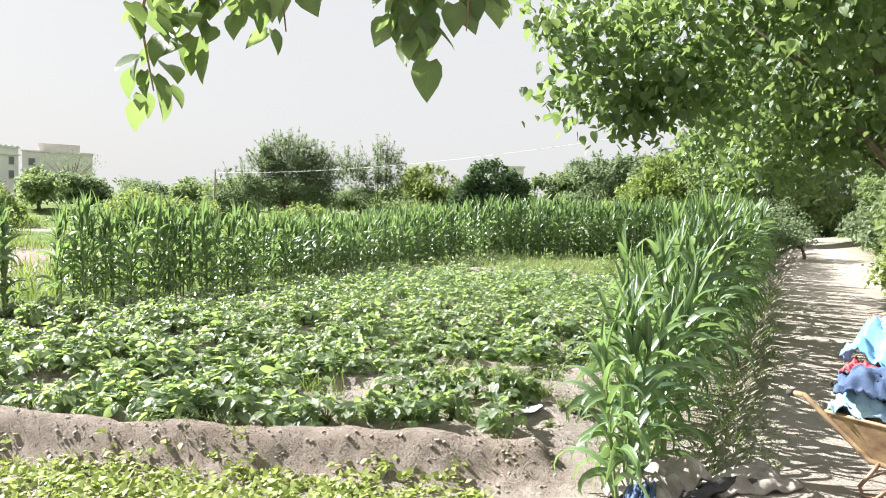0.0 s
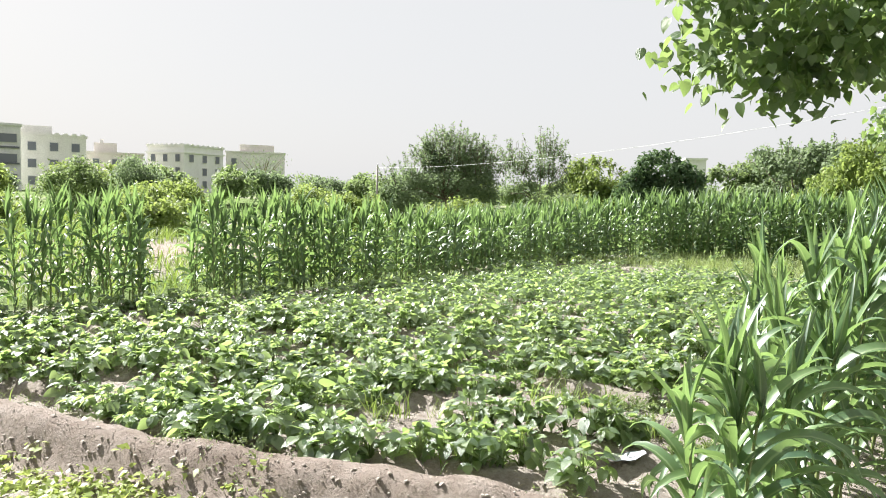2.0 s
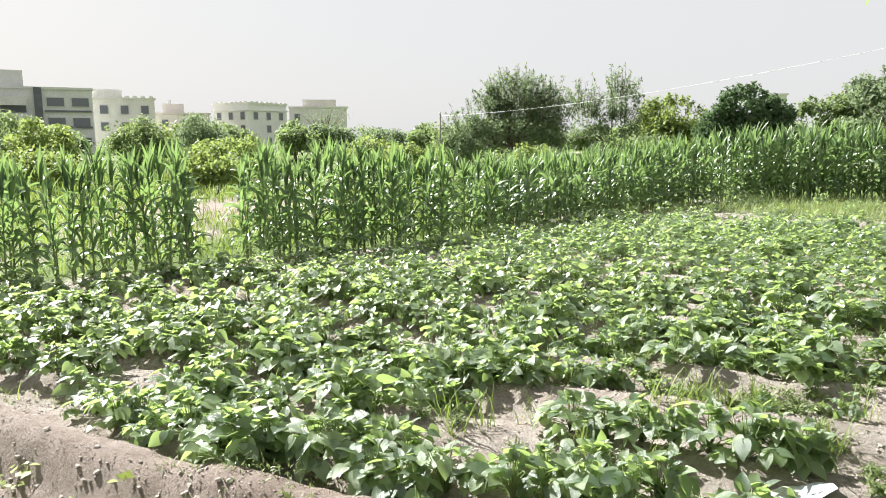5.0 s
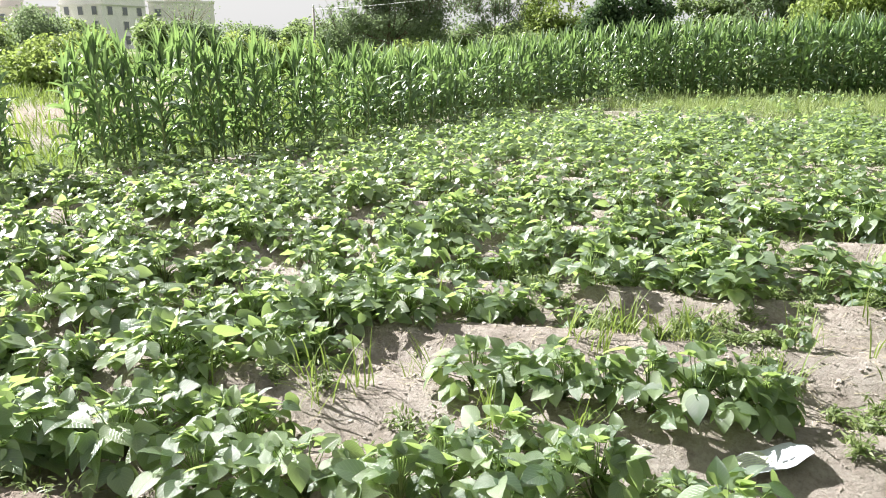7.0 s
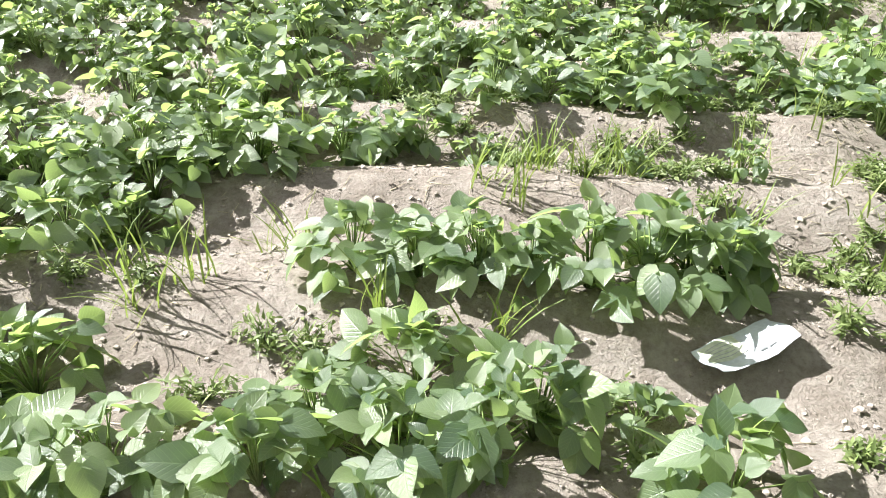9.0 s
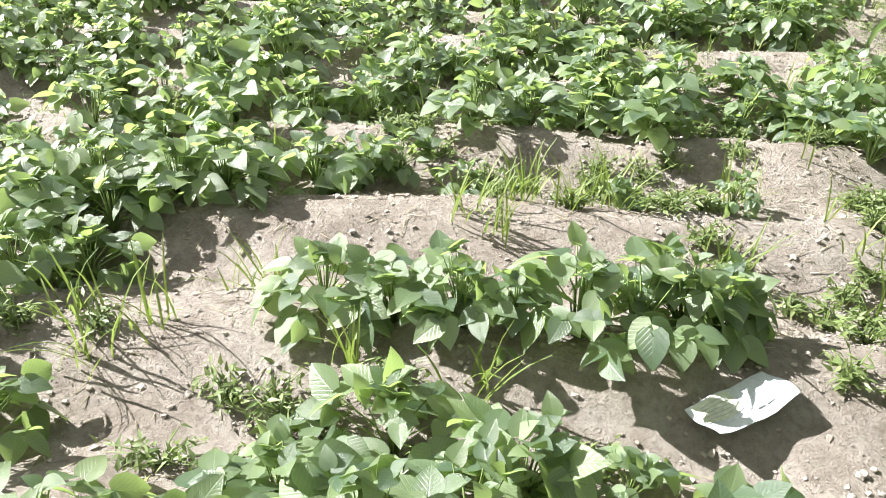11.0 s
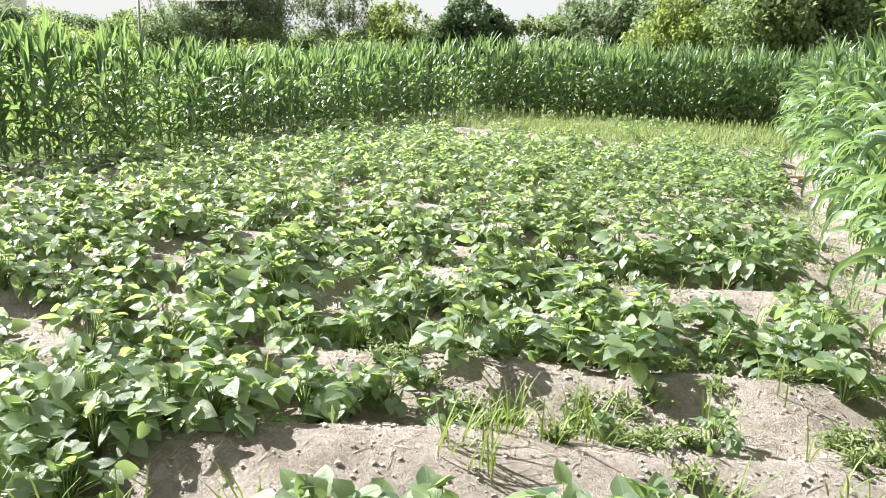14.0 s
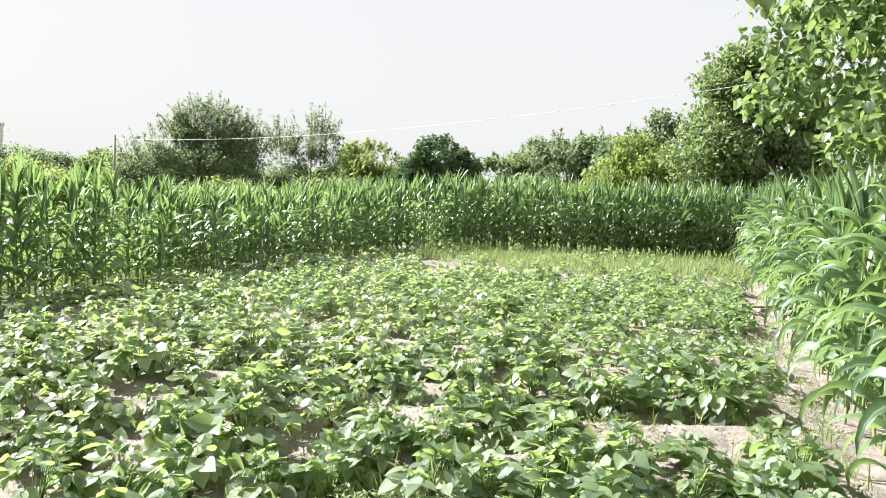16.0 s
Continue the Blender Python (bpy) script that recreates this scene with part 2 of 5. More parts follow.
def tube(buf, pts, radii, sides=6):
    pts = [np.asarray(p, float) for p in pts]
    vs, fs = [], []
    for i, (p, r) in enumerate(zip(pts, radii)):
        d = pts[min(i + 1, len(pts) - 1)] - pts[max(i - 1, 0)]
        d = d / (np.linalg.norm(d) + 1e-9)
        a = np.cross(d, (0.3, 0.9, 0.2) if abs(d[2]) > 0.8 else (0, 0, 1.0))
        a /= np.linalg.norm(a) + 1e-9
        b = np.cross(d, a)
        for k in range(sides):
            w = 2 * math.pi * k / sides
            vs.append(p + r * (math.cos(w) * a + math.sin(w) * b))
    for i in range(len(pts) - 1):
        for k in range(sides):
            k2 = (k + 1) % sides
            fs.append((i * sides + k, i * sides + k2, (i + 1) * sides + k2, (i + 1) * sides + k))
    fs.append(tuple(range(sides))[::-1])
    fs.append(tuple((len(pts) - 1) * sides + k for k in range(sides)))
    buf.add(vs, fs)


# heart-shaped leaf along +y, unit length
HEART_V = np.array(((0, 0, 0), (0, .12, .0), (0, .36, .0), (0, .6, -.02), (0, .83, -.06), (0, 1.0, -.12),
                    (-.20, -.09, .03), (-.38, .08, .08), (-.42, .32, .09), (-.32, .58, .05), (-.15, .82, -.02),
                    (.20, -.09, .03), (.38, .08, .08), (.42, .32, .09), (.32, .58, .05), (.15, .82, -.02)))
HEART_F = [(0, 1, 7, 6), (1, 2, 8, 7), (2, 3, 9, 8), (3, 4, 10, 9), (4, 5, 10), (0, 11, 12, 1), (1, 12, 13, 2), (2, 13, 14, 3), (3, 14, 15, 4), (4, 15, 5)]
HEART_UV = np.stack((HEART_V[:, 0] * 1.2, HEART_V[:, 1] * 0.9 + 0.12), 1)
# plain pointed leaf, few faces
LANCE_V = np.array(((0, 0, 0), (-.3, .3, .05), (0, .45, 0), (.3, .3, .05), (0, 1, -.12)))
LANCE_F = [(0, 2, 1), (0, 3, 2), (1, 2, 4), (2, 3, 4)]


def leaf(buf, pos, yaw, pitch, roll, size, kind="heart", wide=1.0):
    V, F, U = (HEART_V, HEART_F, HEART_UV) if kind == "heart" else (LANCE_V, LANCE_F, None)
    v = V * (size * wide, size, size)
    buf.add(v @ rotm(yaw, pitch, roll).T + pos, F, U)


def ribbon(buf, pos, yaw, length, width, up0, droop, segs=7, twist=0.0, fold=0.25):
    """An arching strap leaf that starts at slope up0 and bends down by droop along its length."""
    vs, p, a = [], np.array(pos, float), up0
    h = np.array((-math.sin(yaw), math.cos(yaw), 0.0))
    side = np.array((math.cos(yaw), math.sin(yaw), 0.0))
    uv = []
    for i in range(segs + 1):
        u = i / segs
        w = width * (0.55 + 1.3 * u if u < 0.35 else 1.0) * (1 - max(0, u - 0.45) / 0.55) ** 0.8 + 0.002
        d = h * math.cos(a) + np.array((0, 0, 1.0)) * math.sin(a)
        nrm = -h * math.sin(a) + np.array((0, 0, 1.0)) * math.cos(a)
        tw = twist * u
        s2 = side * math.cos(tw) + nrm * math.sin(tw)
        vs += [p - s2 * w / 2 + nrm * w * fold, p.copy(), p + s2 * w / 2 + nrm * w * fold]
        uv += [(-0.5, u), (0.0, u), (0.5, u)]
        p = p + d * length / segs
        a -= droop / segs * (0.4 + 1.2 * u)
    fs = []
    for i in range(segs):
        k = 3 * i
        fs += [(k, k + 1, k + 4, k + 3), (k + 1, k + 2, k + 5, k + 4)]
    buf.add(vs, fs, uv)


# ---- the lie of the land ----
rng = np.random.default_rng(7)
LAT = rng.random((256, 256))


def vnoise(x, y):
    x, y = np.asarray(x, float), np.asarray(y, float)
    xi, yi = np.floor(x).astype(int), np.floor(y).astype(int)
    fx, fy = x - xi, y - yi
    fx, fy = fx * fx * (3 - 2 * fx), fy * fy * (3 - 2 * fy)
    g = lambda i, j: LAT[i % 256, j % 256]
    return (g(xi, yi) * (1 - fx) + g(xi + 1, yi) * fx) * (1 - fy) + (g(xi, yi + 1) * (1 - fx) + g(xi + 1, yi + 1) * fx) * fy - 0.5


def sstep(a, b, x):
    t = np.clip((np.asarray(x, float) - a) / (b - a), 0, 1)
    return t * t * (3 - 2 * t)


CORN_LINE = np.array(((-12.0, 3.4), (-8.9, 7.6), (-7.1, 10.4), (-5.1, 12.9), (-4.2, 14.4), (-3.3, 16.8), (-2.4, 19.6), (-0.6, 22.8), (3.2, 24.3), (8.2, 25.1), (9.2, 25.2)))


def corn_left_x(y):
    """The front of the maize on the far side of the beans, as x at y."""
    return np.interp(y, CORN_LINE[:8, 1], CORN_LINE[:8, 0])


def corn_row_x(y):
    """The single maize row beside the ditch."""
    return 1.12 + 0.365 * (np.asarray(y, float) - 4.2)


def path_left(y):
    return 2.1 + 0.385 * (np.asarray(y, float) - 5.0)


def bund_y(x):
    x = np.asarray(x, float)
    return 5.08 + 0.026 * np.clip(-1.5 - x, 0, 4.5) ** 2 + 0.05 * vnoise(x * 1.3, 3.3)


def in_field(x, y):
    x, y = np.asarray(x, float), np.asarray(y, float)
    return (y > bund_y(x) + 0.22) & (x > corn_left_x(y) + 0.25) & (x < corn_row_x(y) - 0.3) & (y < 24.2 + 0.1 * x)


def ground_z(x, y):
    x, y = np.asarray(x, float), np.asarray(y, float)
    z = 0.026 * np.clip(x, -9, 0) * sstep(0, 6, y)
    field = sstep(0.1, 0.45, y - bund_y(x)) * sstep(0.2, 0.8, corn_row_x(y) - x) * sstep(-0.3, 0.6, x - corn_left_x(np.clip(y, 3.5, 22.8)))
    field = field * sstep(25, 24, y)
    wob = 0.35 * vnoise(x * 0.7 + 5, y * 0.7) + 0.05 * x
    z = z + field * (0.05 + 0.055 * np.sin(2 * math.pi * ((y - 6.22 - 0.1 * wob) / 0.72 + 0.25)) + 0.05 * vnoise(x * 2.1, y * 2.1))
    z = z - 0.1 * sstep(0.05, 0.5, bund_y(x) - y) * sstep(1.0, 0.4, x)
    # earth bund between the two plots
    prof = np.exp(-(np.abs(y - bund_y(x)) / (0.175 + 0.05 * vnoise(x * 3, 1.7))) ** 3)
    z = z + (0.17 + 0.07 * vnoise(x * 2.3, 9.1)) * prof * sstep(0.95, 0.7, x) * (1 - 0.026 * np.clip(x, -9, 0))
    # low bank at the field's corner and footpath beyond the ditch
    xe = path_left(y) + 0.12 * vnoise(y * 1.6, 2.2)
    pz = 0.25 + 0.1 * sstep(5.0, 10.0, y) - 0.05 * sstep(4.5, 0, y) + 0.015 * np.clip(y - 8, 0, 30)
    on = sstep(-0.36, 0.06, x - xe)
    z = z * (1 - on) + on * pz
    mound = np.exp(-(((x - 1.55) / 0.5) ** 2 + ((y - 4.15) / 0.4) ** 2)) * 0.16 * (1 - on)
    z = z + mound
    bank = sstep(0.0, 0.8, x - xe - 2.0)
    z = z + 0.25 * bank * (1 + vnoise(x, y * 0.7))
    tread = sstep(0.1, 0.5, x - xe) * sstep(2.0, 1.5, x - xe)
    face = np.exp(-((y - bund_y(x) + 0.27) / 0.16) ** 2) * sstep(1.0, 0.7, x)
    z = z + face * 0.05 * (vnoise(x * 14, y * 14) + 0.6 * vnoise(x * 5, y * 5))
    z = z + (0.03 * vnoise(x * 3.1, y * 3.1) + 0.02 * vnoise(x * 8.3, y * 8.3) + 0.012 * vnoise(x * 17, y * 17)) * (1 - 0.55 * tread)
    return z


def gz(x, y):
    return float(ground_z(x, y))


def grown(a, b, step, far):
    """Even steps from a to b, then ever wider ones out to far."""
    inner = list(np.arange(a, b, step))
    out, s = [], step
    p = b
    while p < far:
        out.append(p); s *= 1.28; p += s
    low, s, p = [], step, a - step
    while p > -far:
        low.append(p); s *= 1.28; p -= s
    return np.array(low[::-1] + inner + out)


xs = grown(-6.0, 6.5, 0.055, 2500)
ys = np.unique(np.round(np.concatenate((grown(2.5, 9.5, 0.05, 2500)[:0], [v for v in grown(2.5, 9.5, 0.045, 2500) if v < 9.5], np.arange(9.5, 26, 0.1), [v for v in grown(9.5, 26, 0.1, 2500) if v >= 26])), 4))
GX, GY = np.meshgrid(xs, ys)
GZ = ground_z(GX, GY)
far_mask = np.hypot(GX, GY - 12) > 60
GZ = np.where(far_mask, 0.3, GZ)
nx, ny = len(xs), len(ys)
gv = np.stack((GX.ravel(), GY.ravel(), GZ.ravel()), 1)
ii = (np.arange(ny - 1)[:, None] * nx + np.arange(nx - 1)[None, :]).ravel()
gf = np.stack((ii, ii + 1, ii + nx + 1, ii + nx), 1)
gme = bpy.data.meshes.new("ground")
gme.from_pydata(gv.tolist(), [], gf.tolist())
gme.materials.append(M_SOIL)
gme.shade_smooth()
xr = GX - path_left(GY)
z_path = sstep(-0.05, 0.25, xr) * sstep(2.2, 1.7, xr)
beyond = np.where(GY > 24.6 + 0.1 * GX, 1.0, 0.0) + np.where(GX < corn_left_x(np.clip(GY, 3.4, 22.8)) - 0.8, 1.0, 0.0)
z_green = np.clip(beyond * sstep(-0.45, -0.1, vnoise(GX * 0.35, GY * 0.35)) + sstep(2.1, 3.0, xr), 0, 1) * (1 - z_path)
z_green = np.maximum(z_green, 0.75 * sstep(17.0, 19.5, GY - 0.28 * np.abs(GX - 3.0)) * (GX < corn_row_x(GY) - 0.3) * (GX > corn_left_x(np.clip(GY, 3.4, 22.8))))
z_bund = np.exp(-((GY - bund_y(GX) + 0.06) / 0.34) ** 4) * sstep(1.3, 0.8, GX) * (0.75 + 0.5 * vnoise(GX * 2, GY * 2))
z_brown = z_bund + np.exp(-(((GX + 13.5) / 2.6) ** 2 + ((GY - 19.5) / 3.5) ** 2)) * 1.6
zone = np.stack((z_path.ravel(), (z_green * (1 - np.clip(z_brown, 0, 1))).ravel(), np.clip(z_brown, 0, 1).ravel()), 1)
za = gme.attributes.new("zone", "FLOAT_VECTOR", "POINT")
za.data.foreach_set("vector", zone.astype(np.float32).ravel())
gme.update()
ground = tagged(new("ground", gme), "pale dry tilled soil with furrows, an earth bund and a trodden footpath", "ground", kind="structure")

# ---- maize ----


def corn_mesh(seed, height, reach=0.3, arch=2.3, segs=8, broad=0.06):
    """One maize plant: jointed stalk, strap leaves in two ranks that rise and arch over, an upright whorl on top."""
    r = np.random.default_rng(seed)
    st, lv = Buf(), Buf()
    bend = r.normal(0, 0.025, 2)
    hs = height * 0.76
    at = lambda u: np.array((bend[0] * u * u * height, bend[1] * u * u * height, hs * u))
    us = [w for k in range(9) for w in (k / 9, k / 9 + 0.012)] + [1.0]
    tube(st, [at(u) for u in us], [(0.0125 if i % 2 else 0.0145) * (1 - 0.55 * u) for i, u in enumerate(us)], 6)
    n = 12
    az = r.random() * 6.28
    for i in range(n):
        u = 0.1 + 0.88 * i / (n - 1)
        yaw = az + math.pi * (i % 2) + r.normal(0, 0.4)
        mid = math.sin(math.pi * min(1, 0.22 + 0.72 * u))
        ln = height * reach * (0.55 + 0.5 * mid) * r.uniform(0.85, 1.2)
        up = 0.85 + 0.45 * u + r.normal(0, 0.1)
        dr = (arch - 0.95 * arch * max(0, u - 0.45) ** 1.2) * r.uniform(0.75, 1.3)
        wd = broad * (0.7 + 0.4 * mid) * (height / 1.6) ** 0.5 * r.uniform(0.85, 1.2)
        ribbon(lv, at(u), yaw, ln, wd, up, dr, segs, r.normal(0, 0.9))
    for k in range(5):
        ribbon(lv, at(1) - (0, 0, 0.12 * r.random()), r.random() * 6.28, height * r.uniform(0.22, 0.33), 0.05, 1.42 + r.normal(0, 0.09), r.uniform(0.1, 0.75), segs, r.normal(0, 0.5))
    return st.mesh("stalk", M_STALK), lv.mesh("leaves", M_CORN), st, lv


CORN = [corn_mesh(100 + k, 1.5) for k in range(9)]
CORN_ROW = [corn_mesh(130 + k, 1.5, 0.38, 2.9, 9, 0.072) for k in range(8)]


def corn_plant(x, y, h, yaw, lean, group, label, kinds, slim=1.0):
    e = new("maize_plant")
    st, lv = kinds[int(rng.integers(len(kinds)))][:2]
    link("stalk", st, e)
    link("foliage", lv, e)
    s = h / 1.5
    e.matrix_basis = Matrix.Translation((x, y, gz(x, y) - 0.02)) @ Euler((lean[0], lean[1], yaw)).to_matrix().to_4x4() @ Matrix.Diagonal((s ** 0.4 * slim, s ** 0.4 * slim, s, 1))
    return tagged(e, label, "maize plant", group)


def along(line, step):
    """Points at even steps along a polyline, with the direction there."""
    out, carry = [], 0.0
    for a, b in zip(line[:-1], line[1:]):
        d = np.linalg.norm(b - a)
        t = carry
        while t < d:
            out.append((a + (b - a) * t / d, (b - a) / d))
            t += step
        carry = t - d
    return out


def corn_height(x, y):
    if x < -3.6 and y < 15:
        return float(np.interp(x, (-6.2, -4.6), (1.66, 1.52)))
    return float(np.interp(y, (14, 20, 23, 25.2), (1.38, 1.45, 1.68, 1.85))) + 0.02 * max(0.0, x)


FAR_CORN = Buf(), Buf()


def corn_stuff(x, y, h, yaw, kinds):
    k = (h / 1.5) ** 0.6
    for buf, one in zip(FAR_CORN, kinds[int(rng.integers(len(kinds)))][2:]):
        v = np.concatenate(one.v) * (k, k, h / 1.5)
        buf.add(v @ rotm(yaw).T + (x, y, gz(x, y) - 0.02), one.f, np.concatenate(one.uv))


corn_count = 0
for p, d in along(CORN_LINE, 0.17):
    nrm = np.array((-d[1], d[0]))
    for row in range(4 if p[1] > 14.3 else 3):
        q = p + nrm * (0.12 + 0.42 * row) + rng.normal(0, 0.06, 2)
        dens = vnoise(q[0] * 0.9, q[1] * 0.9)
        gap = (np.hypot(p[0] + 6.85, p[1] - 10.9) < 0.3) or (np.hypot(p[0] + 4.25, p[1] - 14.3) < 0.25)
        if (gap and rng.random() < 0.75) or (p[1] < 10.2 and ((dens < -0.22 and row > 0) or row > 1)):
            continue
        h = corn_height(*q) * rng.uniform(0.95, 1.2)
        if row == 0 and corn_count < 110:
            corn_plant(q[0], q[1], h, rng.random() * 6.28, rng.normal(0, 0.04, 2), "maize round the bean plot", "tall green maize plant at the edge of the bean plot", CORN)
            corn_count += 1
        else:
            corn_stuff(q[0], q[1], h, rng.random() * 6.28, CORN)

# the row beside the ditch
y = 4.2
while y < 24.5:
    for k in range(2):
        x0 = float(corn_row_x(y)) + (k - 0.5) * (0.1 if y < 5.4 else 0.2) + rng.normal(0, 0.04)
        y0 = y + rng.normal(0, 0.05)
        h = float(np.interp(y0, (4.2, 5.5, 8, 14, 24), (1.2, 1.5, 1.9, 2.0, 2.1))) * rng.uniform(0.85, 1.1)
        if y < 16:
            corn_plant(x0, y0, h, rng.random() * 6.28, rng.normal(0, 0.07, 2), "maize row beside the ditch", "sunlit green maize plant in the row beside the ditch", CORN_ROW, 0.9)
        else:
            corn_stuff(x0, y0, h, rng.random() * 6.28, CORN_ROW)
    y += 0.21
far_corn = new("maize_stand")
link("stalks", FAR_CORN[0].mesh("stalks", M_STALK), far_corn)
link("leaves", FAR_CORN[1].mesh("leaves", M_CORN), far_corn)
tagged(far_corn, "dense stand of tall green maize behind the bean plot", "maize", kind="stuff")

# ---- beans ----


def bean_shape(seed):
    """Leaf places of one bean plant, a low dome of three-part leaves, and its stems."""
    r = np.random.default_rng(seed)
    st, leaves = Buf(), []
    wide, high = r.uniform(0.14, 0.19), r.uniform(0.15, 0.21)
    squash = r.uniform(0.8, 1.25)
    for k in range(19):
        az, e = r.random() * 6.28, math.asin(r.uniform(0.02, 0.98)) * r.uniform(0.85, 1.0)
        q = r.uniform(0.7, 1.15)
        top = np.array((math.cos(az) * wide * squash * math.cos(e) * q, math.sin(az) * wide / squash * math.cos(e) * q, 0.05 + high * math.sin(e) * r.uniform(0.8, 1.15)))
        tube(st, [(0, 0, 0), top * (0.3, 0.3, 0.65), top], [0.004, 0.003, 0.0018], 4)
        low = 1 - e / (math.pi / 2)
        yaw = az - math.pi / 2 + r.normal(0, 0.35)
        size = r.uniform(0.07, 0.12)
        pit = 0.2 - 0.85 * low ** 1.3 + r.normal(0, 0.45)
        fwd = np.array((-math.sin(yaw), math.cos(yaw), 0))
        leaves.append((top + 0.025 * fwd, yaw, pit, r.normal(0, 0.45), size))
        for sgn in (-1, 1):
            leaves.append((top, yaw + sgn * r.uniform(1.0, 1.6), pit * 0.7 - r.uniform(-0.15, 0.35), r.normal(0, 0.3) + sgn * 0.15, size * r.uniform(0.78, 0.98)))
    for k in range(8):
        az, q = r.random() * 6.28, r.uniform(0, 0.6) * wide
        top = np.array((math.cos(az) * q, math.sin(az) * q, high * r.uniform(1.0, 1.2) + 0.04))
        tube(st, [(0, 0, 0), top * (0.6, 0.6, 0.6), top], [0.003, 0.0025, 0.0016], 4)
        for sgn in (-1, 1):
            leaves.append((top, r.random() * 6.28, r.uniform(0.1, 1.0), r.normal(0, 0.4), r.uniform(0.045, 0.08)))
    return st, leaves


def foliage_buf(leaves, kind="heart"):
    b = Buf()
    for pos, yaw, pit, roll, L in leaves:
        leaf(b, pos, yaw, pit, roll, L, kind)
    return b


one_leaf = Buf()
leaf(one_leaf, np.zeros(3), 0, 0, 0, 1.0)
LEAF_MESH = one_leaf.mesh("bean_leaf", M_BEAN)
BEAN_ST, BEAN_LV, BEAN_DATA = [], [], []
for k in range(10):
    st, lv = bean_shape(300 + k)
    BEAN_DATA.append((st, lv))
    BEAN_ST.append(st.mesh("stems", M_STEM))
    BEAN_LV.append(foliage_buf(lv).mesh("leaves", M_BEAN))

NEAR_BEANS = [(-1.3, 6.76), (-1.02, 7.25), (-1.55, 6.74), (-1.4, 7.42), (-1.1, 7.45), (-1.8, 6.5), (-1.9, 6.95), (0.95, 8.35), (-3.36, 5.67), (-2.93, 5.64), (-2.62, 5.75), (-2.34, 5.7), (-2.92, 6.0), (-3.8, 5.91), (-1.85, 5.57), (-1.55, 5.5), (-2.1, 5.5), (-1.64, 5.78), (-1.38, 5.81), (-1.2, 5.76), (-1.2, 5.42), (-1.0, 5.4), (-0.82, 5.45), (-0.5, 5.47), (-0.4, 5.62), (-0.2, 5.5), (-0.01, 5.58), (0.1, 5.68), (-0.2, 5.86), (0.5, 5.5),
              (-0.45, 6.31), (-0.25, 6.28), (-0.06, 6.26), (0.1, 6.28), (0.27, 6.25), (0.44, 6.27), (0.58, 6.31), (0.7, 6.36), (-1.45, 6.42), (-1.27, 6.5), (-1.12, 6.92), (-0.98, 7.02), (-1.42, 6.95), (-1.25, 7.15), (-1.58, 7.2),
              (-0.68, 7.24), (-0.5, 7.24), (-0.36, 7.4), (-0.06, 7.68), (0.2, 7.84), (0.46, 7.88), (0.72, 7.68), (1.6, 8.0), (1.66, 7.58), (-1.5, 7.75), (-1.15, 7.7), (-0.85, 7.85), (-0.55, 7.9), (-1.35, 8.05), (-0.95, 8.1), (-0.4, 8.1), (0.2, 8.08), (0.6, 8.1)]
SMALL_BEANS = [(1.2, 8.66), (1.52, 8.7), (1.95, 8.5), (0.53, 7.12), (0.93, 7.07), (-0.1, 7.26), (1.19, 8.0), (1.5, 8.05), (0.36, 5.78)]
BEAN_LABEL = "low bushy bean plant with broad heart-shaped leaves on dry soil"


def bean_plant(x, y, s, yaw, k, split=False):
    e = new("bean_plant")
    link("stem", BEAN_ST[k], e)
    if split:
        for pos, yw, pit, roll, L in BEAN_DATA[k][1]:
            o = link("leaf", LEAF_MESH, e)
            o.matrix_basis = Matrix.Translation(pos) @ Matrix(rotm(yw, pit, roll).tolist()).to_4x4() @ Matrix.Scale(L, 4)
    else:
        link("foliage", BEAN_LV[k], e)
    e.matrix_basis = Matrix.Translation((x, y, gz(x, y) - 0.01)) @ Euler((0, 0, yaw)).to_matrix().to_4x4() @ Matrix.Scale(s, 4)
    return tagged(e, BEAN_LABEL, "bean plant", "bean plants in rows")


for n, (x, y) in enumerate(NEAR_BEANS):
    bean_plant(x, y, rng.uniform(0.8, 1.0), rng.random() * 6.28, n % 10, True)
for n, (x, y) in enumerate(SMALL_BEANS):
    bean_plant(x, y, rng.uniform(0.45, 0.65), rng.random() * 6.28, n, True)

far_beans = []
row_y = 5.42
while row_y < 22.5:
    for x in np.arange(-9.0, 7.0, 0.27 if row_y > 12.4 else 0.2):
        px, py = x + rng.normal(0, 0.08), row_y + rng.normal(0, 0.09)
        if not in_field(px - 0.15, py) or px > corn_row_x(py) - 0.6 - 0.25 * rng.random():
            continue
        if -1.65 < px < 2.1 and py < 8.1:
            continue
        thin = vnoise(px * 0.8 + 11, py * 0.8)
        bare = 0.21 * sstep(0.0, 1.6, px - (py - 8) * 0.3) * sstep(13, 8, py)
        grassy = sstep(16.8, 19.5, py + 0.2 * abs(px - 3))
        if thin < -0.30 + bare + 0.75 * grassy and rng.random() < 0.9:
            continue
        far_beans.append((px, py, rng.uniform(0.7, 1.15)))
    row_y += 0.36 if row_y > 12.4 else 0.70
far_beans.sort(key=lambda b: b[1] + 0.15 * abs(b[0]))
rest_st, rest_lv = Buf(), Buf()
for n, (x, y, s) in enumerate(far_beans):
    yaw = rng.random() * 6.28
    if n < 262:
        bean_plant(x, y, s, yaw, n % 10)
    else:
        M = rotm(yaw)
        o = np.array((x, y, gz(x, y) - 0.01))
        for pos, yw, pit, roll, L in BEAN_DATA[n % 10][1]:
            leaf(rest_lv, (M @ pos) * s + o, yw + yaw, pit, roll, L * s * 1.05, "lance", 1.25)
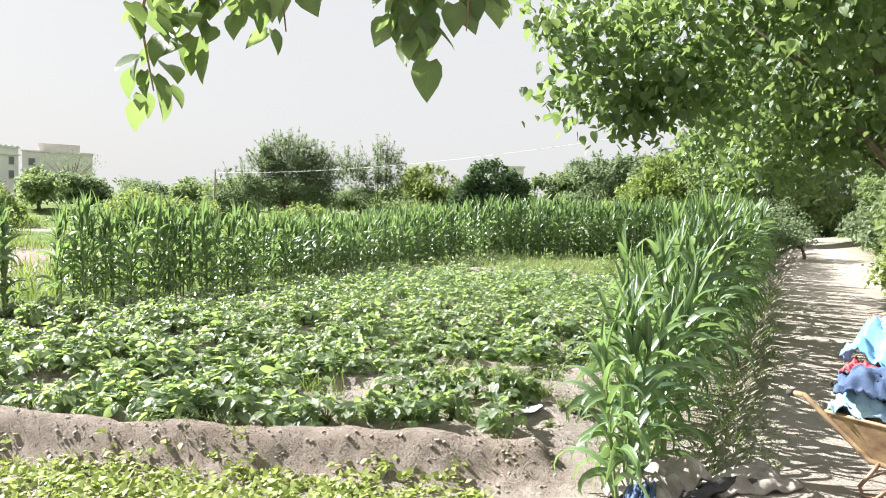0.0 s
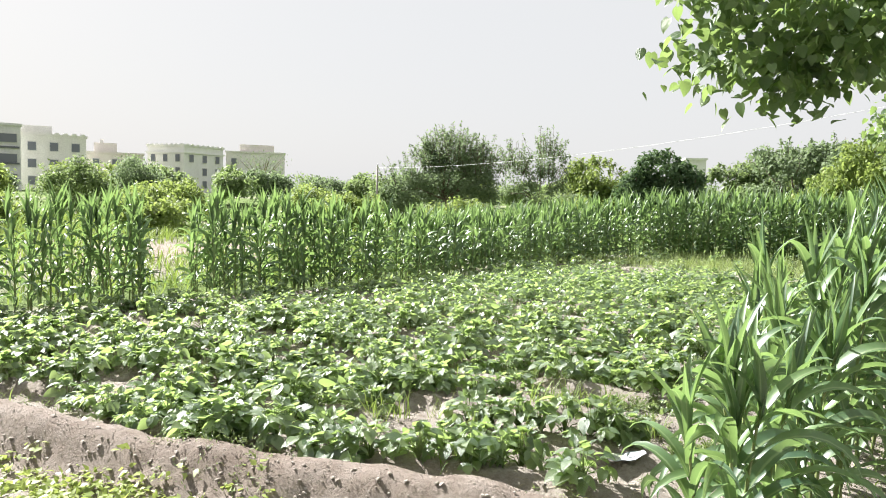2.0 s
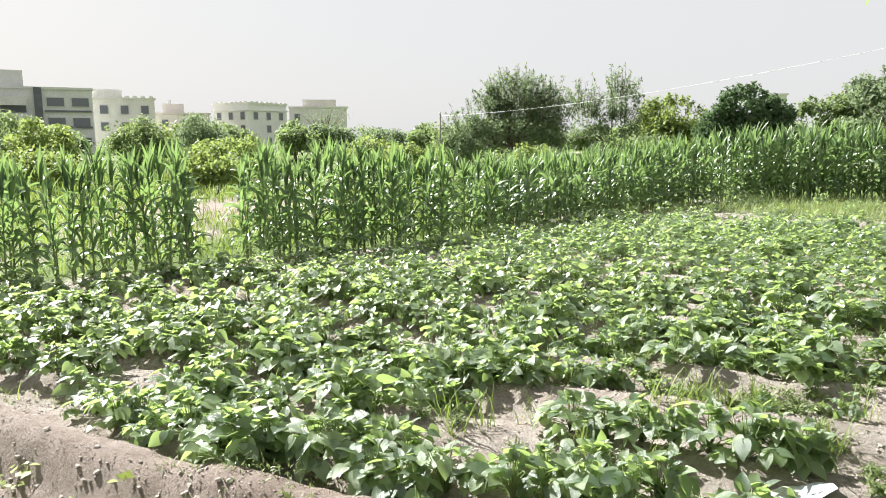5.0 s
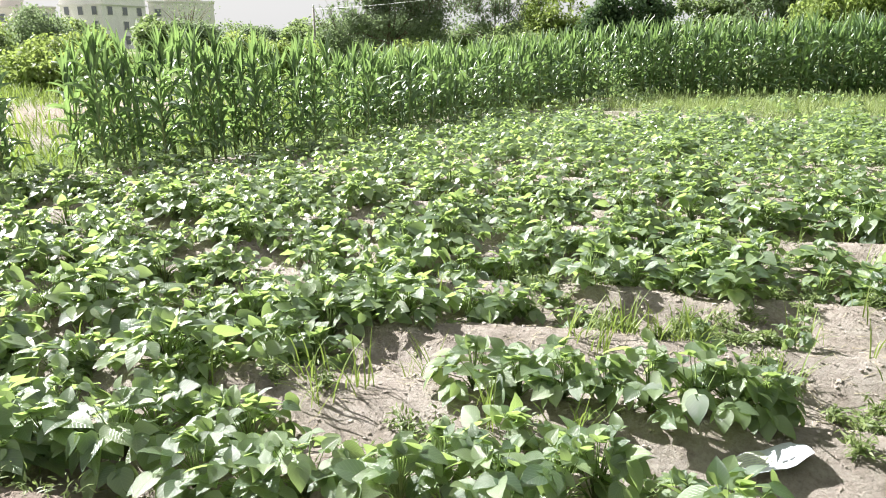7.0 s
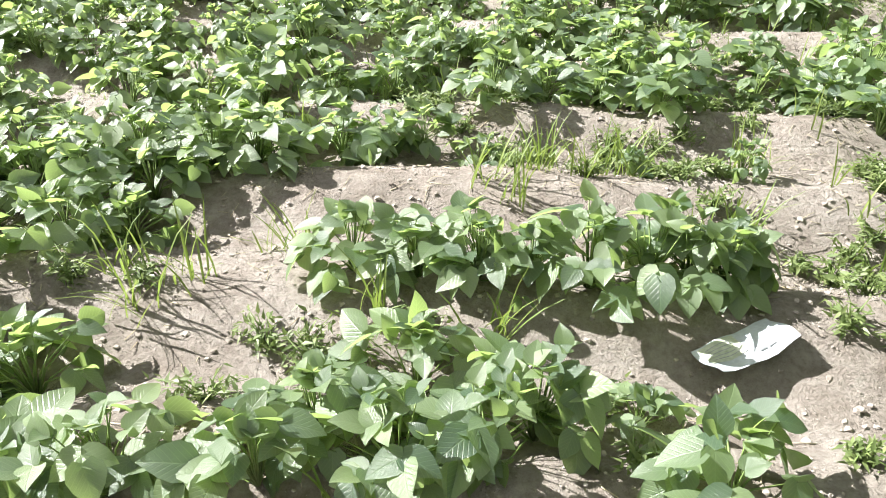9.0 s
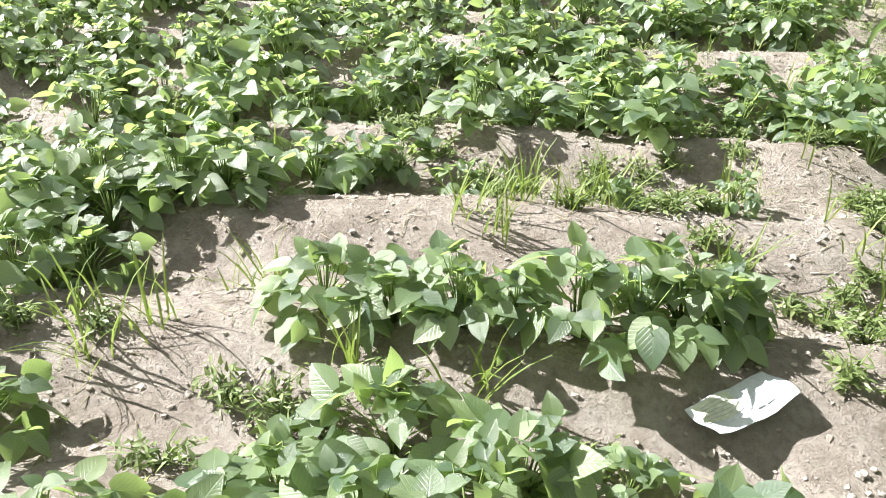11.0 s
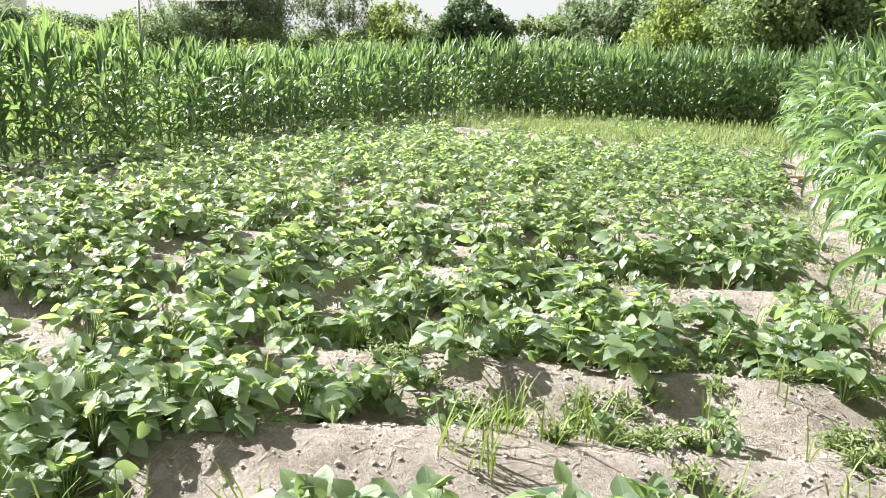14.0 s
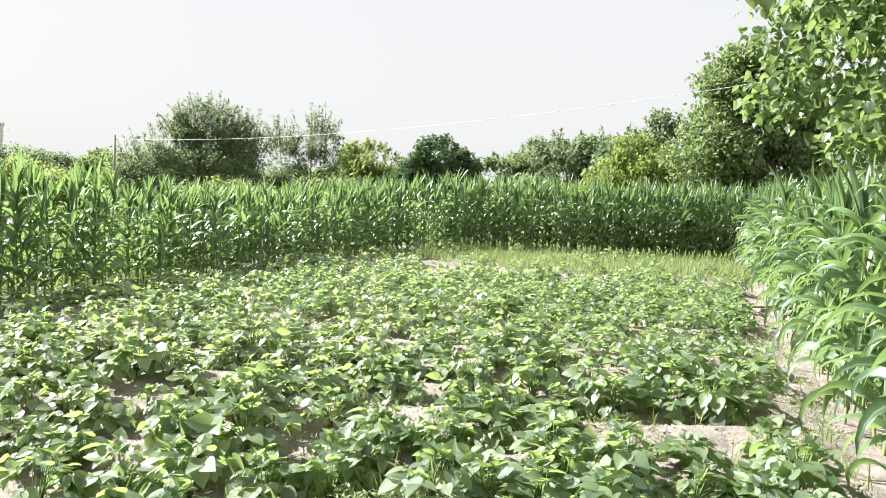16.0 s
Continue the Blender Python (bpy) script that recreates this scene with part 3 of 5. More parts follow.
bean_rows = new("bean_rows", rest_lv.mesh("bean_rows", M_BEAN_FAR))
tagged(bean_rows, "rows of low green bean plants further out in the plot", "bean plants", kind="stuff")

# ---- trees and shrubs ----


def leaf_cloud(r, centers, size, droop=0.5, kind="lance", wide=1.0):
    """Many leaves at once, each turned its own way."""
    V, F, U = (HEART_V, HEART_F, HEART_UV) if kind == "heart" else (LANCE_V, LANCE_F, None)
    n = len(centers)
    yaw, pit, rol = r.random(n) * 2 * math.pi, r.normal(-droop, 0.55, n), r.normal(0, 0.5, n)
    s = size * r.uniform(0.65, 1.25, n)
    v = V[None] * np.stack((s * wide, s, s), 1)[:, None, :]
    cr, sr = np.cos(rol)[:, None], np.sin(rol)[:, None]
    x, y, z = v[..., 0] * cr + v[..., 2] * sr, v[..., 1], -v[..., 0] * sr + v[..., 2] * cr
    cp, sp = np.cos(pit)[:, None], np.sin(pit)[:, None]
    y, z = y * cp - z * sp, y * sp + z * cp
    cy, sy = np.cos(yaw)[:, None], np.sin(yaw)[:, None]
    x, y = x * cy - y * sy, x * sy + y * cy
    v = np.stack((x, y, z), -1) + centers[:, None, :]
    k = len(V)
    b = Buf()
    b.v.append(v.reshape(-1, 3))
    b.uv.append(np.tile(U if U is not None else np.zeros((k, 2)), (n, 1)))
    b.f = [tuple(i + j * k for i in q) for j in range(n) for q in F]
    b.n = n * k
    return b


def clumps(r, lobes, n_clumps, per, spread):
    """Leaf places: leafy clumps on the billows that stand out of the crown's lobes, with gaps between."""
    vol = np.array([np.prod(rad) ** 0.67 for c, rad in lobes])
    billows = []
    for c, rad in lobes:
        got = []
        for _ in range(14):
            d = r.normal(0, 1, 3)
            d /= np.linalg.norm(d)
            got.append((np.array(c) + d * np.array(rad) * r.uniform(0.55, 0.85), np.array(rad) * r.uniform(0.24, 0.46)))
        billows.append(got)
    out, mids = [], []
    for k in r.choice(len(lobes), n_clumps, p=vol / vol.sum()):
        c, rad = billows[k][int(r.integers(14))]
        d = r.normal(0, 1, 3) + (0, 0, 0.35)
        d /= np.linalg.norm(d)
        m = c + d * rad * r.uniform(0.55, 1.12)
        mids.append(m)
        out.append(m + np.clip(r.normal(0, spread * 0.85, (int(per * r.uniform(0.5, 1.4)), 3)), -1.6 * spread, 1.6 * spread) * (1, 1, 0.75))
    return np.concatenate(out), mids


def spray_points(r, lobes, count, length, per=26):
    """Leaf places along thin twigs that stick up and out of a crown."""
    twigs, out = [], []
    for _ in range(count):
        c, rad = lobes[int(r.integers(len(lobes)))]
        a, e = r.random() * 6.28, r.uniform(0.25, 1.4)
        d = np.array((math.cos(a) * math.cos(e), math.sin(a) * math.cos(e), math.sin(e)))
        p = np.array(c) + d * np.array(rad) * 0.8
        w = d * (0.5, 0.5, 0.6) + (0, 0, 0.7) + r.normal(0, 0.15, 3)
        q = p + w / np.linalg.norm(w) * length * r.uniform(0.5, 1.2)
        twigs.append((p, q))
        u = r.random(per)[:, None]
        out.append(p + (q - p) * u + r.normal(0, 0.13, (per, 3)) * (1.15 - u))
    return np.concatenate(out), twigs


def tree(name, seed, base, lobes, n_clumps, per, spread, size, material, trunk_r, label, category="tree", kind="lance", wide=1.0, droop=0.5, limbs=8, fork=0.45, bark=None, sprays=0, spray_len=1.1):
    r = np.random.default_rng(seed)
    pts, mids = clumps(r, lobes, n_clumps, per, spread)
    keep = pts[:, 2] > base[2] + 0.05
    pts = pts[keep]
    e = new(name)
    if sprays:
        more, twigs = spray_points(r, lobes, sprays, spray_len)
        pts = np.concatenate((pts, more))
        tw = Buf()
        for p, q in twigs:
            tube(tw, [p, (p + q) / 2 + r.normal(0, 0.04, 3), q], [0.02, 0.014, 0.006], 4)
        tagged(link("twig_spray", tw.mesh("twig_spray", bark or M_BARK), e), kind="stuff")
    b = np.array(base, float)
    top = np.mean([np.array(c) for c, _ in lobes], 0)
    tr = Buf()
    mid = b + (top - b) * fork + r.normal(0, 0.08, 3)
    tube(tr, [b - (0, 0, 0.1), b + (mid - b) * 0.5 + r.normal(0, 0.05, 3), mid], [trunk_r * 1.25, trunk_r, trunk_r * 0.75], 8)
    link("trunk", tr.mesh("trunk", bark or M_BARK), e)
    pick = [mids[i] for i in r.choice(len(mids), min(limbs, len(mids)), replace=False)]
    for m in pick:
        lb = Buf()
        q = mid + (m - mid) * 0.5 + r.normal(0, 0.12, 3) + (0, 0, 0.1 * np.linalg.norm(m - mid))
        tube(lb, [mid - (0, 0, trunk_r * 0.4), q, m], [trunk_r * 0.55, trunk_r * 0.33, trunk_r * 0.1], 6)
        link("limb", lb.mesh("limb", bark or M_BARK), e)
    link("crown", leaf_cloud(r, pts, size, droop, kind, wide).mesh("crown", material), e)
    return tagged(e, label, category)


# the mulberry over the footpath
tree("mulberry_tree", 11, (6.3, 8.3, 0.45), [((3.1, 8.3, 3.95), (2.0, 1.7, 1.05)), ((2.35, 7.9, 2.95), (0.6, 0.6, 0.3)), ((1.7, 7.4, 3.1), (0.7, 0.6, 0.55)), ((1.35, 7.4, 3.6), (0.75, 0.7, 0.5)), ((1.2, 7.4, 2.95), (0.4, 0.45, 0.35)), ((1.8, 7.3, 2.65), (0.45, 0.45, 0.3)), ((5.0, 8.8, 4.6), (2.6, 2.5, 2.2)), ((4.6, 12.0, 3.3), (1.4, 1.7, 1.4)), ((4.7, 12.0, 2.6), (1.0, 1.2, 0.6)), ((4.9, 8.3, 2.75), (1.9, 1.5, 0.5)), ((3.6, 7.2, 4.2), (1.7, 1.3, 1.2))],
     900, 30, 0.2, 0.105, M_MULB, 0.1, "broad-leaved mulberry tree leaning over the footpath", "tree", "heart", 1.0, 0.75, 12, 0.4, M_BARK)

# a second mulberry behind the start, of which a limb hangs into view
hang = new("mulberry_tree")
hb = Buf()
tube(hb, [(3.0, -0.9, 0.2), (2.95, -0.8, 1.2), (2.8, -0.6, 2.3)], [0.14, 0.12, 0.10], 8)
link("trunk", hb.mesh("trunk", M_TWIG), hang)
hb = Buf()
tube(hb, [(2.8, -0.6, 2.25), (1.9, 0.8, 2.85), (0.75, 1.9, 2.8), (0.2, 2.25, 2.62), (-0.25, 2.3, 2.62), (-0.38, 1.93, 2.33)], [0.06, 0.045, 0.03, 0.02, 0.013, 0.008], 6)
link("limb", hb.mesh("limb", M_TWIG), hang)
r_h = np.random.default_rng(5)
twigs = [((-0.38, 1.93, 2.33), (-0.46, 2.1, 2.02), 15), ((-0.30, 2.1, 2.42), (-0.38, 2.1, 2.14), 14), ((-0.28, 2.3, 2.5), (-0.28, 2.25, 2.26), 8), ((-0.1, 2.3, 2.5), (-0.10, 2.1, 2.18), 6), ((0.1, 2.3, 2.55), (0.2, 2.15, 2.2), 14), ((0.25, 2.2, 2.6), (0.24, 2.12, 2.18), 13), ((0.46, 2.1, 2.6), (0.37, 2.12, 2.19), 11)]
for a, b, n in twigs:
    tw = Buf()
    tube(tw, [a, (np.array(a) + b) / 2 + r_h.normal(0, 0.02, 3), b], [0.006, 0.004, 0.002], 5)
    link("twig", tw.mesh("twig", M_TWIG), hang)
    for k in range(int(n * 1.9)):
        u = r_h.random() ** 0.8
        p = np.array(a) + (np.array(b) - a) * u + r_h.normal(0, 0.03, 3)
        lf = Buf()
        leaf(lf, p, r_h.random() * 6.28, -r_h.uniform(0.5, 1.35), r_h.normal(0, 0.4), r_h.uniform(0.06, 0.105))
        link("leaf", lf.mesh("leaf", M_MULB), hang)
# the two lobes over the limb stay unseen, added to shade the hanging leaves
crown_pts, _ = clumps(r_h, [((2.6, -0.4, 3.6), (1.8, 1.6, 1.0)), ((0.4, 1.6, 3.7), (1.6, 1.0, 0.5)), ((-1.0, 2.3, 3.8), (1.3, 0.9, 0.5))], 190, 28, 0.22)
link("crown", leaf_cloud(r_h, crown_pts, 0.12, 0.7, "heart").mesh("crown", M_MULB), hang)
tagged(hang, "broad-leaved mulberry tree with a low overhanging limb", "tree")

# trees beyond the maize; the grey-green ones have distance haze in their leaf colour
tree("olive_tree", 21, (-12.4, 40.5, 0.3), [((-12.2, 40.5, 2.6), (2.3, 1.8, 1.7)), ((-14.6, 40.2, 1.6), (1.9, 1.4, 1.3)), ((-10.5, 40.6, 2.3), (1.4, 1.4, 1.8)), ((-12.2, 40.6, 3.7), (1.5, 1.3, 1.0)), ((-13.6, 40.4, 2.9), (1.2, 1.2, 1.3))], 480, 30, 0.26, 0.21, M_HAZETREE, 0.13, "wide grey-green tree with feathery upright twigs", wide=0.7, droop=-0.4, limbs=16, sprays=230, spray_len=1.35)
tree("thin_tree", 22, (-7.7, 43.5, 0.3), [((-7.3, 43.5, 3.6), (1.1, 1.0, 1.0)), ((-9.2, 43.3, 2.6), (0.8, 0.9, 1.3)), ((-7.4, 43.5, 2.0), (1.5, 1.2, 1.2))], 130, 26, 0.24, 0.2, M_HAZETREE, 0.07, "thin open-crowned grey-green tree", wide=0.7, droop=-0.3, limbs=14, sprays=100, spray_len=1.5)
tree("round_tree", 23, (-4.8, 45.8, 0.3), [((-4.8, 45.8, 2.5), (2.0, 1.6, 1.6)), ((-5.6, 45.4, 1.7), (1.8, 1.5, 1.2))], 300, 30, 0.26, 0.22, M_YELTREE, 0.12, "rounded light green tree", limbs=8, sprays=50, spray_len=0.6)
tree("dark_tree", 24, (-0.7, 40.0, 0.3), [((-0.7, 40, 2.9), (1.5, 1.4, 1.3)), ((0.4, 40, 2.2), (1.3, 1.2, 1.3)), ((-1.5, 40, 2.0), (1.3, 1.2, 1.2))], 380, 34, 0.22, 0.22, M_DARKTREE, 0.14, "dense dark green round-crowned tree", limbs=8, sprays=60, spray_len=0.5)
tree("shrub_tree", 25, (2.6, 44.5, 0.3), [((2.6, 44.5, 2.0), (2.4, 1.5, 1.5)), ((4.2, 44, 2.6), (1.4, 1.3, 1.3))], 300, 30, 0.26, 0.22, M_MIDTREE, 0.1, "mid-green bushy tree behind the maize", limbs=7, sprays=50, spray_len=0.7)
tree("shrub_tree", 26, (5.4, 40.0, 0.3), [((5.4, 40, 2.7), (1.9, 1.5, 1.8)), ((7.2, 39.6, 3.2), (1.6, 1.4, 1.5))], 380, 30, 0.26, 0.21, M_HAZETREE, 0.12, "tall grey-green bush behind the maize", limbs=8, sprays=40, spray_len=0.8)
tree("drooping_bush", 27, (7.4, 33.2, 0.3), [((7.6, 33.2, 2.6), (1.7, 1.4, 1.6)), ((6.2, 32.8, 1.8), (1.5, 1.3, 1.4)), ((8.9, 33.6, 2.3), (1.2, 1.2, 1.8))], 420, 34, 0.22, 0.19, M_YELTREE, 0.1, "bright yellow-green bush with drooping sprays", limbs=8, droop=0.9)
tree("shrub_tree", 28, (10.0, 31.5, 0.4), [((9.6, 31.5, 2.2), (1.1, 1.1, 1.7))], 170, 30, 0.22, 0.17, M_HAZETREE, 0.07, "grey-green willowy shrub behind the far maize", limbs=6, wide=0.6)
tree("elm_tree", 29, (9.8, 28.8, 0.4), [((9.4, 28.8, 4.6), (2.0, 1.8, 2.0)), ((8.6, 28.4, 3.2), (1.5, 1.4, 1.5)), ((11.3, 29, 5.0), (2.0, 1.8, 2.0)), ((9.6, 28.6, 6.2), (1.0, 1.0, 0.9)), ((10.5, 28.2, 2.4), (2.2, 1.4, 1.6))], 1450, 30, 0.25, 0.17, M_MIDTREE, 0.18, "tall full green tree at the end of the maize", limbs=14, sprays=70, spray_len=0.5)
tree("shrub_tree", 30, (8.6, 37.6, 0.3), [((8.4, 37.6, 2.8), (2.0, 1.5, 1.9)), ((9.4, 37.4, 4.4), (0.8, 0.8, 0.7))], 320, 28, 0.25, 0.21, M_HAZETREE, 0.11, "grey-green tree with a ragged top", limbs=10, sprays=50, spray_len=0.9)
tree("bush", 31, (8.7, 21.0, 0.45), [((8.3, 21.0, 1.3), (0.8, 0.9, 0.9))], 70, 34, 0.16, 0.09, M_HAZETREE, 0.05, "pale grey-green bush beside the footpath", "bush", limbs=5)
# thicket that closes the end of the footpath and its far side
for k, (x, y, z, rx, ry, rz, m) in enumerate(((14.6, 35.5, 2.6, 2.2, 1.5, 2.3, M_MIDTREE), (17.4, 36.5, 3.2, 2.2, 1.6, 2.8, M_DARKTREE), (12.0, 37.5, 3.4, 1.8, 1.6, 2.4, M_MIDTREE), (14.4, 29.5, 1.6, 1.1, 1.0, 1.2, M_HAZETREE), (16.6, 31.0, 3.4, 1.8, 1.8, 2.6, M_MIDTREE), (13.4, 25.0, 2.6, 1.5, 1.8, 2.0, M_MIDTREE), (11.6, 19.8, 2.1, 1.3, 1.6, 1.5, M_MIDTREE), (9.0, 15.6, 1.2, 0.8, 1.4, 0.8, M_YELTREE), (7.2, 12.0, 0.95, 0.75, 1.2, 0.55, M_YELTREE), (5.8, 8.9, 0.85, 0.55, 0.9, 0.4, M_YELTREE), (5.6, 6.6, 0.9, 0.6, 0.9, 0.4, M_YELTREE), (11.8, 22.3, 1.4, 0.9, 1.2, 1.0, M_HAZETREE), (9.8, 13.0, 2.4, 1.4, 1.6, 1.6, M_DARKTREE), (19.5, 34, 4, 2.2, 2.0, 3.0, M_DARKTREE))):
    tree("bush" if z < 2 else "thicket_tree", 40 + k, (x, y, gz(x, y)), [((x, y, z), (rx, ry, rz)), ((x + 0.3 * rx, y + 0.5 * ry, z * 0.75), (rx * 0.9, ry, rz * 0.7))], int(110 + 60 * rx * rz), 30, 0.2, 0.1 if z < 1.3 else 0.17, m, 0.05 + 0.025 * z,
         "leafy bush growing beside the footpath" if z < 2 else "leafy tree in the thicket by the footpath", "bush" if z < 2 else "tree", limbs=5)

# shrubs and rough growth beyond the maize on the open side
for k, (x, y, h, w, m) in enumerate(((-36.5, 22.6, 4.2, 3.2, M_MIDTREE), (-34.6, 25.3, 3.4, 2.2, M_MIDTREE), (-31.4, 26.0, 2.8, 1.9, M_YELTREE), (-34.6, 34.6, 3.3, 2.2, M_MIDTREE), (-33.0, 38.6, 3.2, 2.3, M_HAZETREE), (-28.0, 36.5, 2.2, 1.9, M_YELTREE), (-24.2, 30.2, 1.7, 1.7, M_YELTREE), (-19.5, 36.5, 1.9, 1.9, M_YELTREE), (-16.8, 41.0, 2.7, 1.8, M_MIDTREE), (-22.5, 42.5, 2.2, 2.0, M_HAZETREE), (-20.5, 25.0, 1.5, 1.6, M_YELTREE), (-27.5, 23.0, 1.5, 2.0, M_YELTREE), (-15.5, 33.5, 1.7, 1.6, M_YELTREE), (-40.0, 30.5, 3.6, 2.4, M_MIDTREE), (-26.0, 48.0, 2.8, 2.0, M_MIDTREE), (-9.5, 33.0, 1.6, 1.7, M_YELTREE), (-3.5, 34.0, 1.7, 1.8, M_YELTREE), (1.0, 33.5, 1.8, 1.7, M_MIDTREE), (-6.0, 38.5, 1.9, 1.8, M_MIDTREE))):
    tree("shrub", 70 + k, (x, y, gz(x, y)), [((x, y, h * 0.5), (w, w * 0.8, h * 0.5)), ((x + 0.4 * w, y, h * 0.38), (w * 0.8, w * 0.7, h * 0.42))], int(70 + 26 * w * h), 28, 0.24, 0.2, m, 0.05, "leafy shrub in the rough ground beyond the maize", "shrub", limbs=5)
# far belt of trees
belt = [tree("distant_tree", 95 + k, (0, 0, 0), [((0, 0, 2.2), (2.6, 2.0, 1.5)), ((1.8, 0.2, 1.6), (1.9, 1.6, 1.2)), ((-1.7, 0.1, 1.5), (1.8, 1.5, 1.2))], 130, 28, 0.4, 0.42, (M_MIDTREE, M_HAZETREE, M_YELTREE)[k], 0.15, "distant low tree in the belt before the houses", limbs=5) for k in range(3)]
r_b = np.random.default_rng(17)
first = True
for a in np.arange(-66, 34, 3.2):
    d = r_b.uniform(62, 95)
    w = radians(a + r_b.normal(0, 0.6))
    m = Matrix.Translation((math.sin(w) * d, math.cos(w) * d, 0.2)) @ Euler((0, 0, r_b.random() * 6.28)).to_matrix().to_4x4() @ Matrix.Scale(r_b.uniform(0.75, 1.15), 4)
    copy_thing(belt[int(r_b.integers(3))], m)
for b_, (x, y) in zip(belt, ((-52, 62), (-44, 70), (8, 70))):
    b_.matrix_basis = Matrix.Translation((x, y, 0.2))
# bare-twigged willow before the far house
wl_t = new("willow_tree")
r_w = np.random.default_rng(33)
wb = Buf()
tube(wb, [(-51.9, 81, 0), (-51.9, 81, 1.6)], [0.3, 0.22], 8)
link("trunk", wb.mesh("trunk", M_BARK), wl_t)
wpts = []
for k in range(26):
    a, s = r_w.random() * 6.28, r_w.uniform(0.6, 3.0)
    tip = np.array((-51.9 + math.cos(a) * s, 81 + math.sin(a) * s, r_w.uniform(4.0, 6.6) - 0.35 * s))
    wb = Buf()
    tube(wb, [(-51.9, 81, 1.5), (np.array((-51.9, 81, 1.5)) * 0.5 + tip * 0.5) + (0, 0, 0.5), tip], [0.1, 0.06, 0.02], 5)
    link("limb", wb.mesh("limb", M_BARK), wl_t)
    wpts.append(tip + r_w.normal(0, 0.55, (22, 3)))
link("crown", leaf_cloud(r_w, np.concatenate(wpts), 0.22, 0.6).mesh("crown", M_HAZETREE), wl_t)
tagged(wl_t, "thinly leaved willow with bare dark limbs", "tree")

# ---- houses ----
# wall colours are raised towards white to carry the haze before the houses
M_WALL_W = rough_mat("pale_stone_cladding", (0.76, 0.75, 0.73), (0.84, 0.83, 0.82), 0.6, 0.85, 0.1, 0.02, 0, 4)
M_WALL_P = rough_mat("pinkish_brick", (0.72, 0.65, 0.62), (0.79, 0.73, 0.70), 0.6, 0.85, 0.1, 0.02, 0, 4)
M_WALL_G = rough_mat("grey_stone_cladding", (0.64, 0.63, 0.64), (0.73, 0.72, 0.72), 0.6, 0.85, 0.1, 0.02, 0, 4)
M_WALL_C = rough_mat("cream_stone_cladding", (0.72, 0.69, 0.66), (0.8, 0.78, 0.75), 0.6, 0.85, 0.1, 0.02, 0, 4)
# band and glass are greyed in base colour, as haze would lift them
M_BAND = rough_mat("dark_cladding", (0.10, 0.105, 0.13), (0.15, 0.155, 0.18), 1.2, 0.5, 0.05, 0.01, 0, 6)
M_GLASS, _nt, _N, _L, _b, _o = mat_base("window_glass")
_b.inputs["Base Color"].default_value = (0.13, 0.14, 0.16, 1)
_b.inputs["Roughness"].default_value = 0.12
M_FRAME = rough_mat("window_surround", (0.55, 0.54, 0.52), (0.66, 0.65, 0.63), 2, 0.7, 0.05, 0.01)


def box_bm(bm, cx, cy, cz, sx, sy, sz, bevel=0.0):
    g = bmesh.ops.create_cube(bm, size=1.0)
    bmesh.ops.scale(bm, vec=(sx, sy, sz), verts=g["verts"])
    bmesh.ops.translate(bm, vec=(cx, cy, cz), verts=g["verts"])
    if bevel:
        bmesh.ops.bevel(bm, geom=list({e for v in g["verts"] for e in v.link_edges}), offset=bevel, segments=2, affect="EDGES")


def block(name, parent, material, cx, cy, cz, sx, sy, sz, label="", bevel=0.0):
    bm = bmesh.new()
    box_bm(bm, cx, cy, cz, sx, sy, sz, bevel)
    return part(name, bm, material, parent, label)


def facade_windows(house, side, width, depth, top, rows, cols, w=1.2, h=1.5, storey=3.1, skip=()):
    """Windows on one face of a house whose near corner is its origin; side 'a' runs along -x, 'b' along +y."""
    for r_ in range(rows):
        for c_ in range(cols):
            if (r_, c_) in skip:
                continue
            u = (c_ + 0.5) / cols
            z = top - 2.0 - storey * r_
            if side == "a":
                x, y, sx, sy, off = -width * u, 0, w, 0.16, (0, -1)
            else:
                x, y, sx, sy, off = 0, depth * u, 0.16, w, (1, 0)
            win = block("window", house, M_FRAME, x + off[0] * 0.05, y + off[1] * 0.05, z, sx + 0.24 * abs(off[1]), sy + 0.24 * abs(off[0]), h + 0.24)
            block("pane", win, M_GLASS, x + off[0] * 0.1, y + off[1] * 0.1, z, sx, sy, h)


def house(corner, yaw, width, depth, top, material, label, base=-1.0):
    e = new("apartment_house")
    block("wall", e, material, -width / 2, depth / 2, (top + base) / 2, width, depth, top - base)
    block("parapet", e, material, -width / 2, depth / 2, top + 0.1, width + 0.5, depth + 0.5, 0.35)
    e.matrix_basis = Matrix.Translation((corner[0], corner[1], 0)) @ Euler((0, 0, radians(yaw))).to_matrix().to_4x4()
    return tagged(e, label, "house")


h1 = house((-101.0, 65.4), 58, 22, 14, 13.4, M_WALL_P, "tall grey-pink apartment house with broad dark windows")
facade_windows(h1, "a", 22, 14, 13.4, 4, 5, 3.0, 2.2, 3.2)
block("stair_tower", h1, M_WALL_P, -5, 4, 14.6, 8.5, 6, 2.6)
block("roof_tank_house", h1, M_WALL_P, -8, 4, 16.8, 5.2, 5, 2.2)
# solid dark block in place of a shaded opening in the tank house
block("tank_shade_slab", h1, M_GLASS, -9.2, 1.45, 16.7, 1.5, 0.2, 1.5)
h2 = house((-98.8, 85.5), 54, 14.4, 12, 10.4, M_WALL_G, "grey stone apartment house with a dark vertical band")
facade_windows(h2, "a", 7.0, 12, 10.4, 3, 2, 2.4, 1.3, 3.1)
block("band", h2, M_BAND, -7.6, -0.15, 5.0, 1.1, 0.5, 11.2)
block("stair_tower", h2, M_WALL_G, -11.9, 4.5, 8, 5.0, 6.5, 10.4)
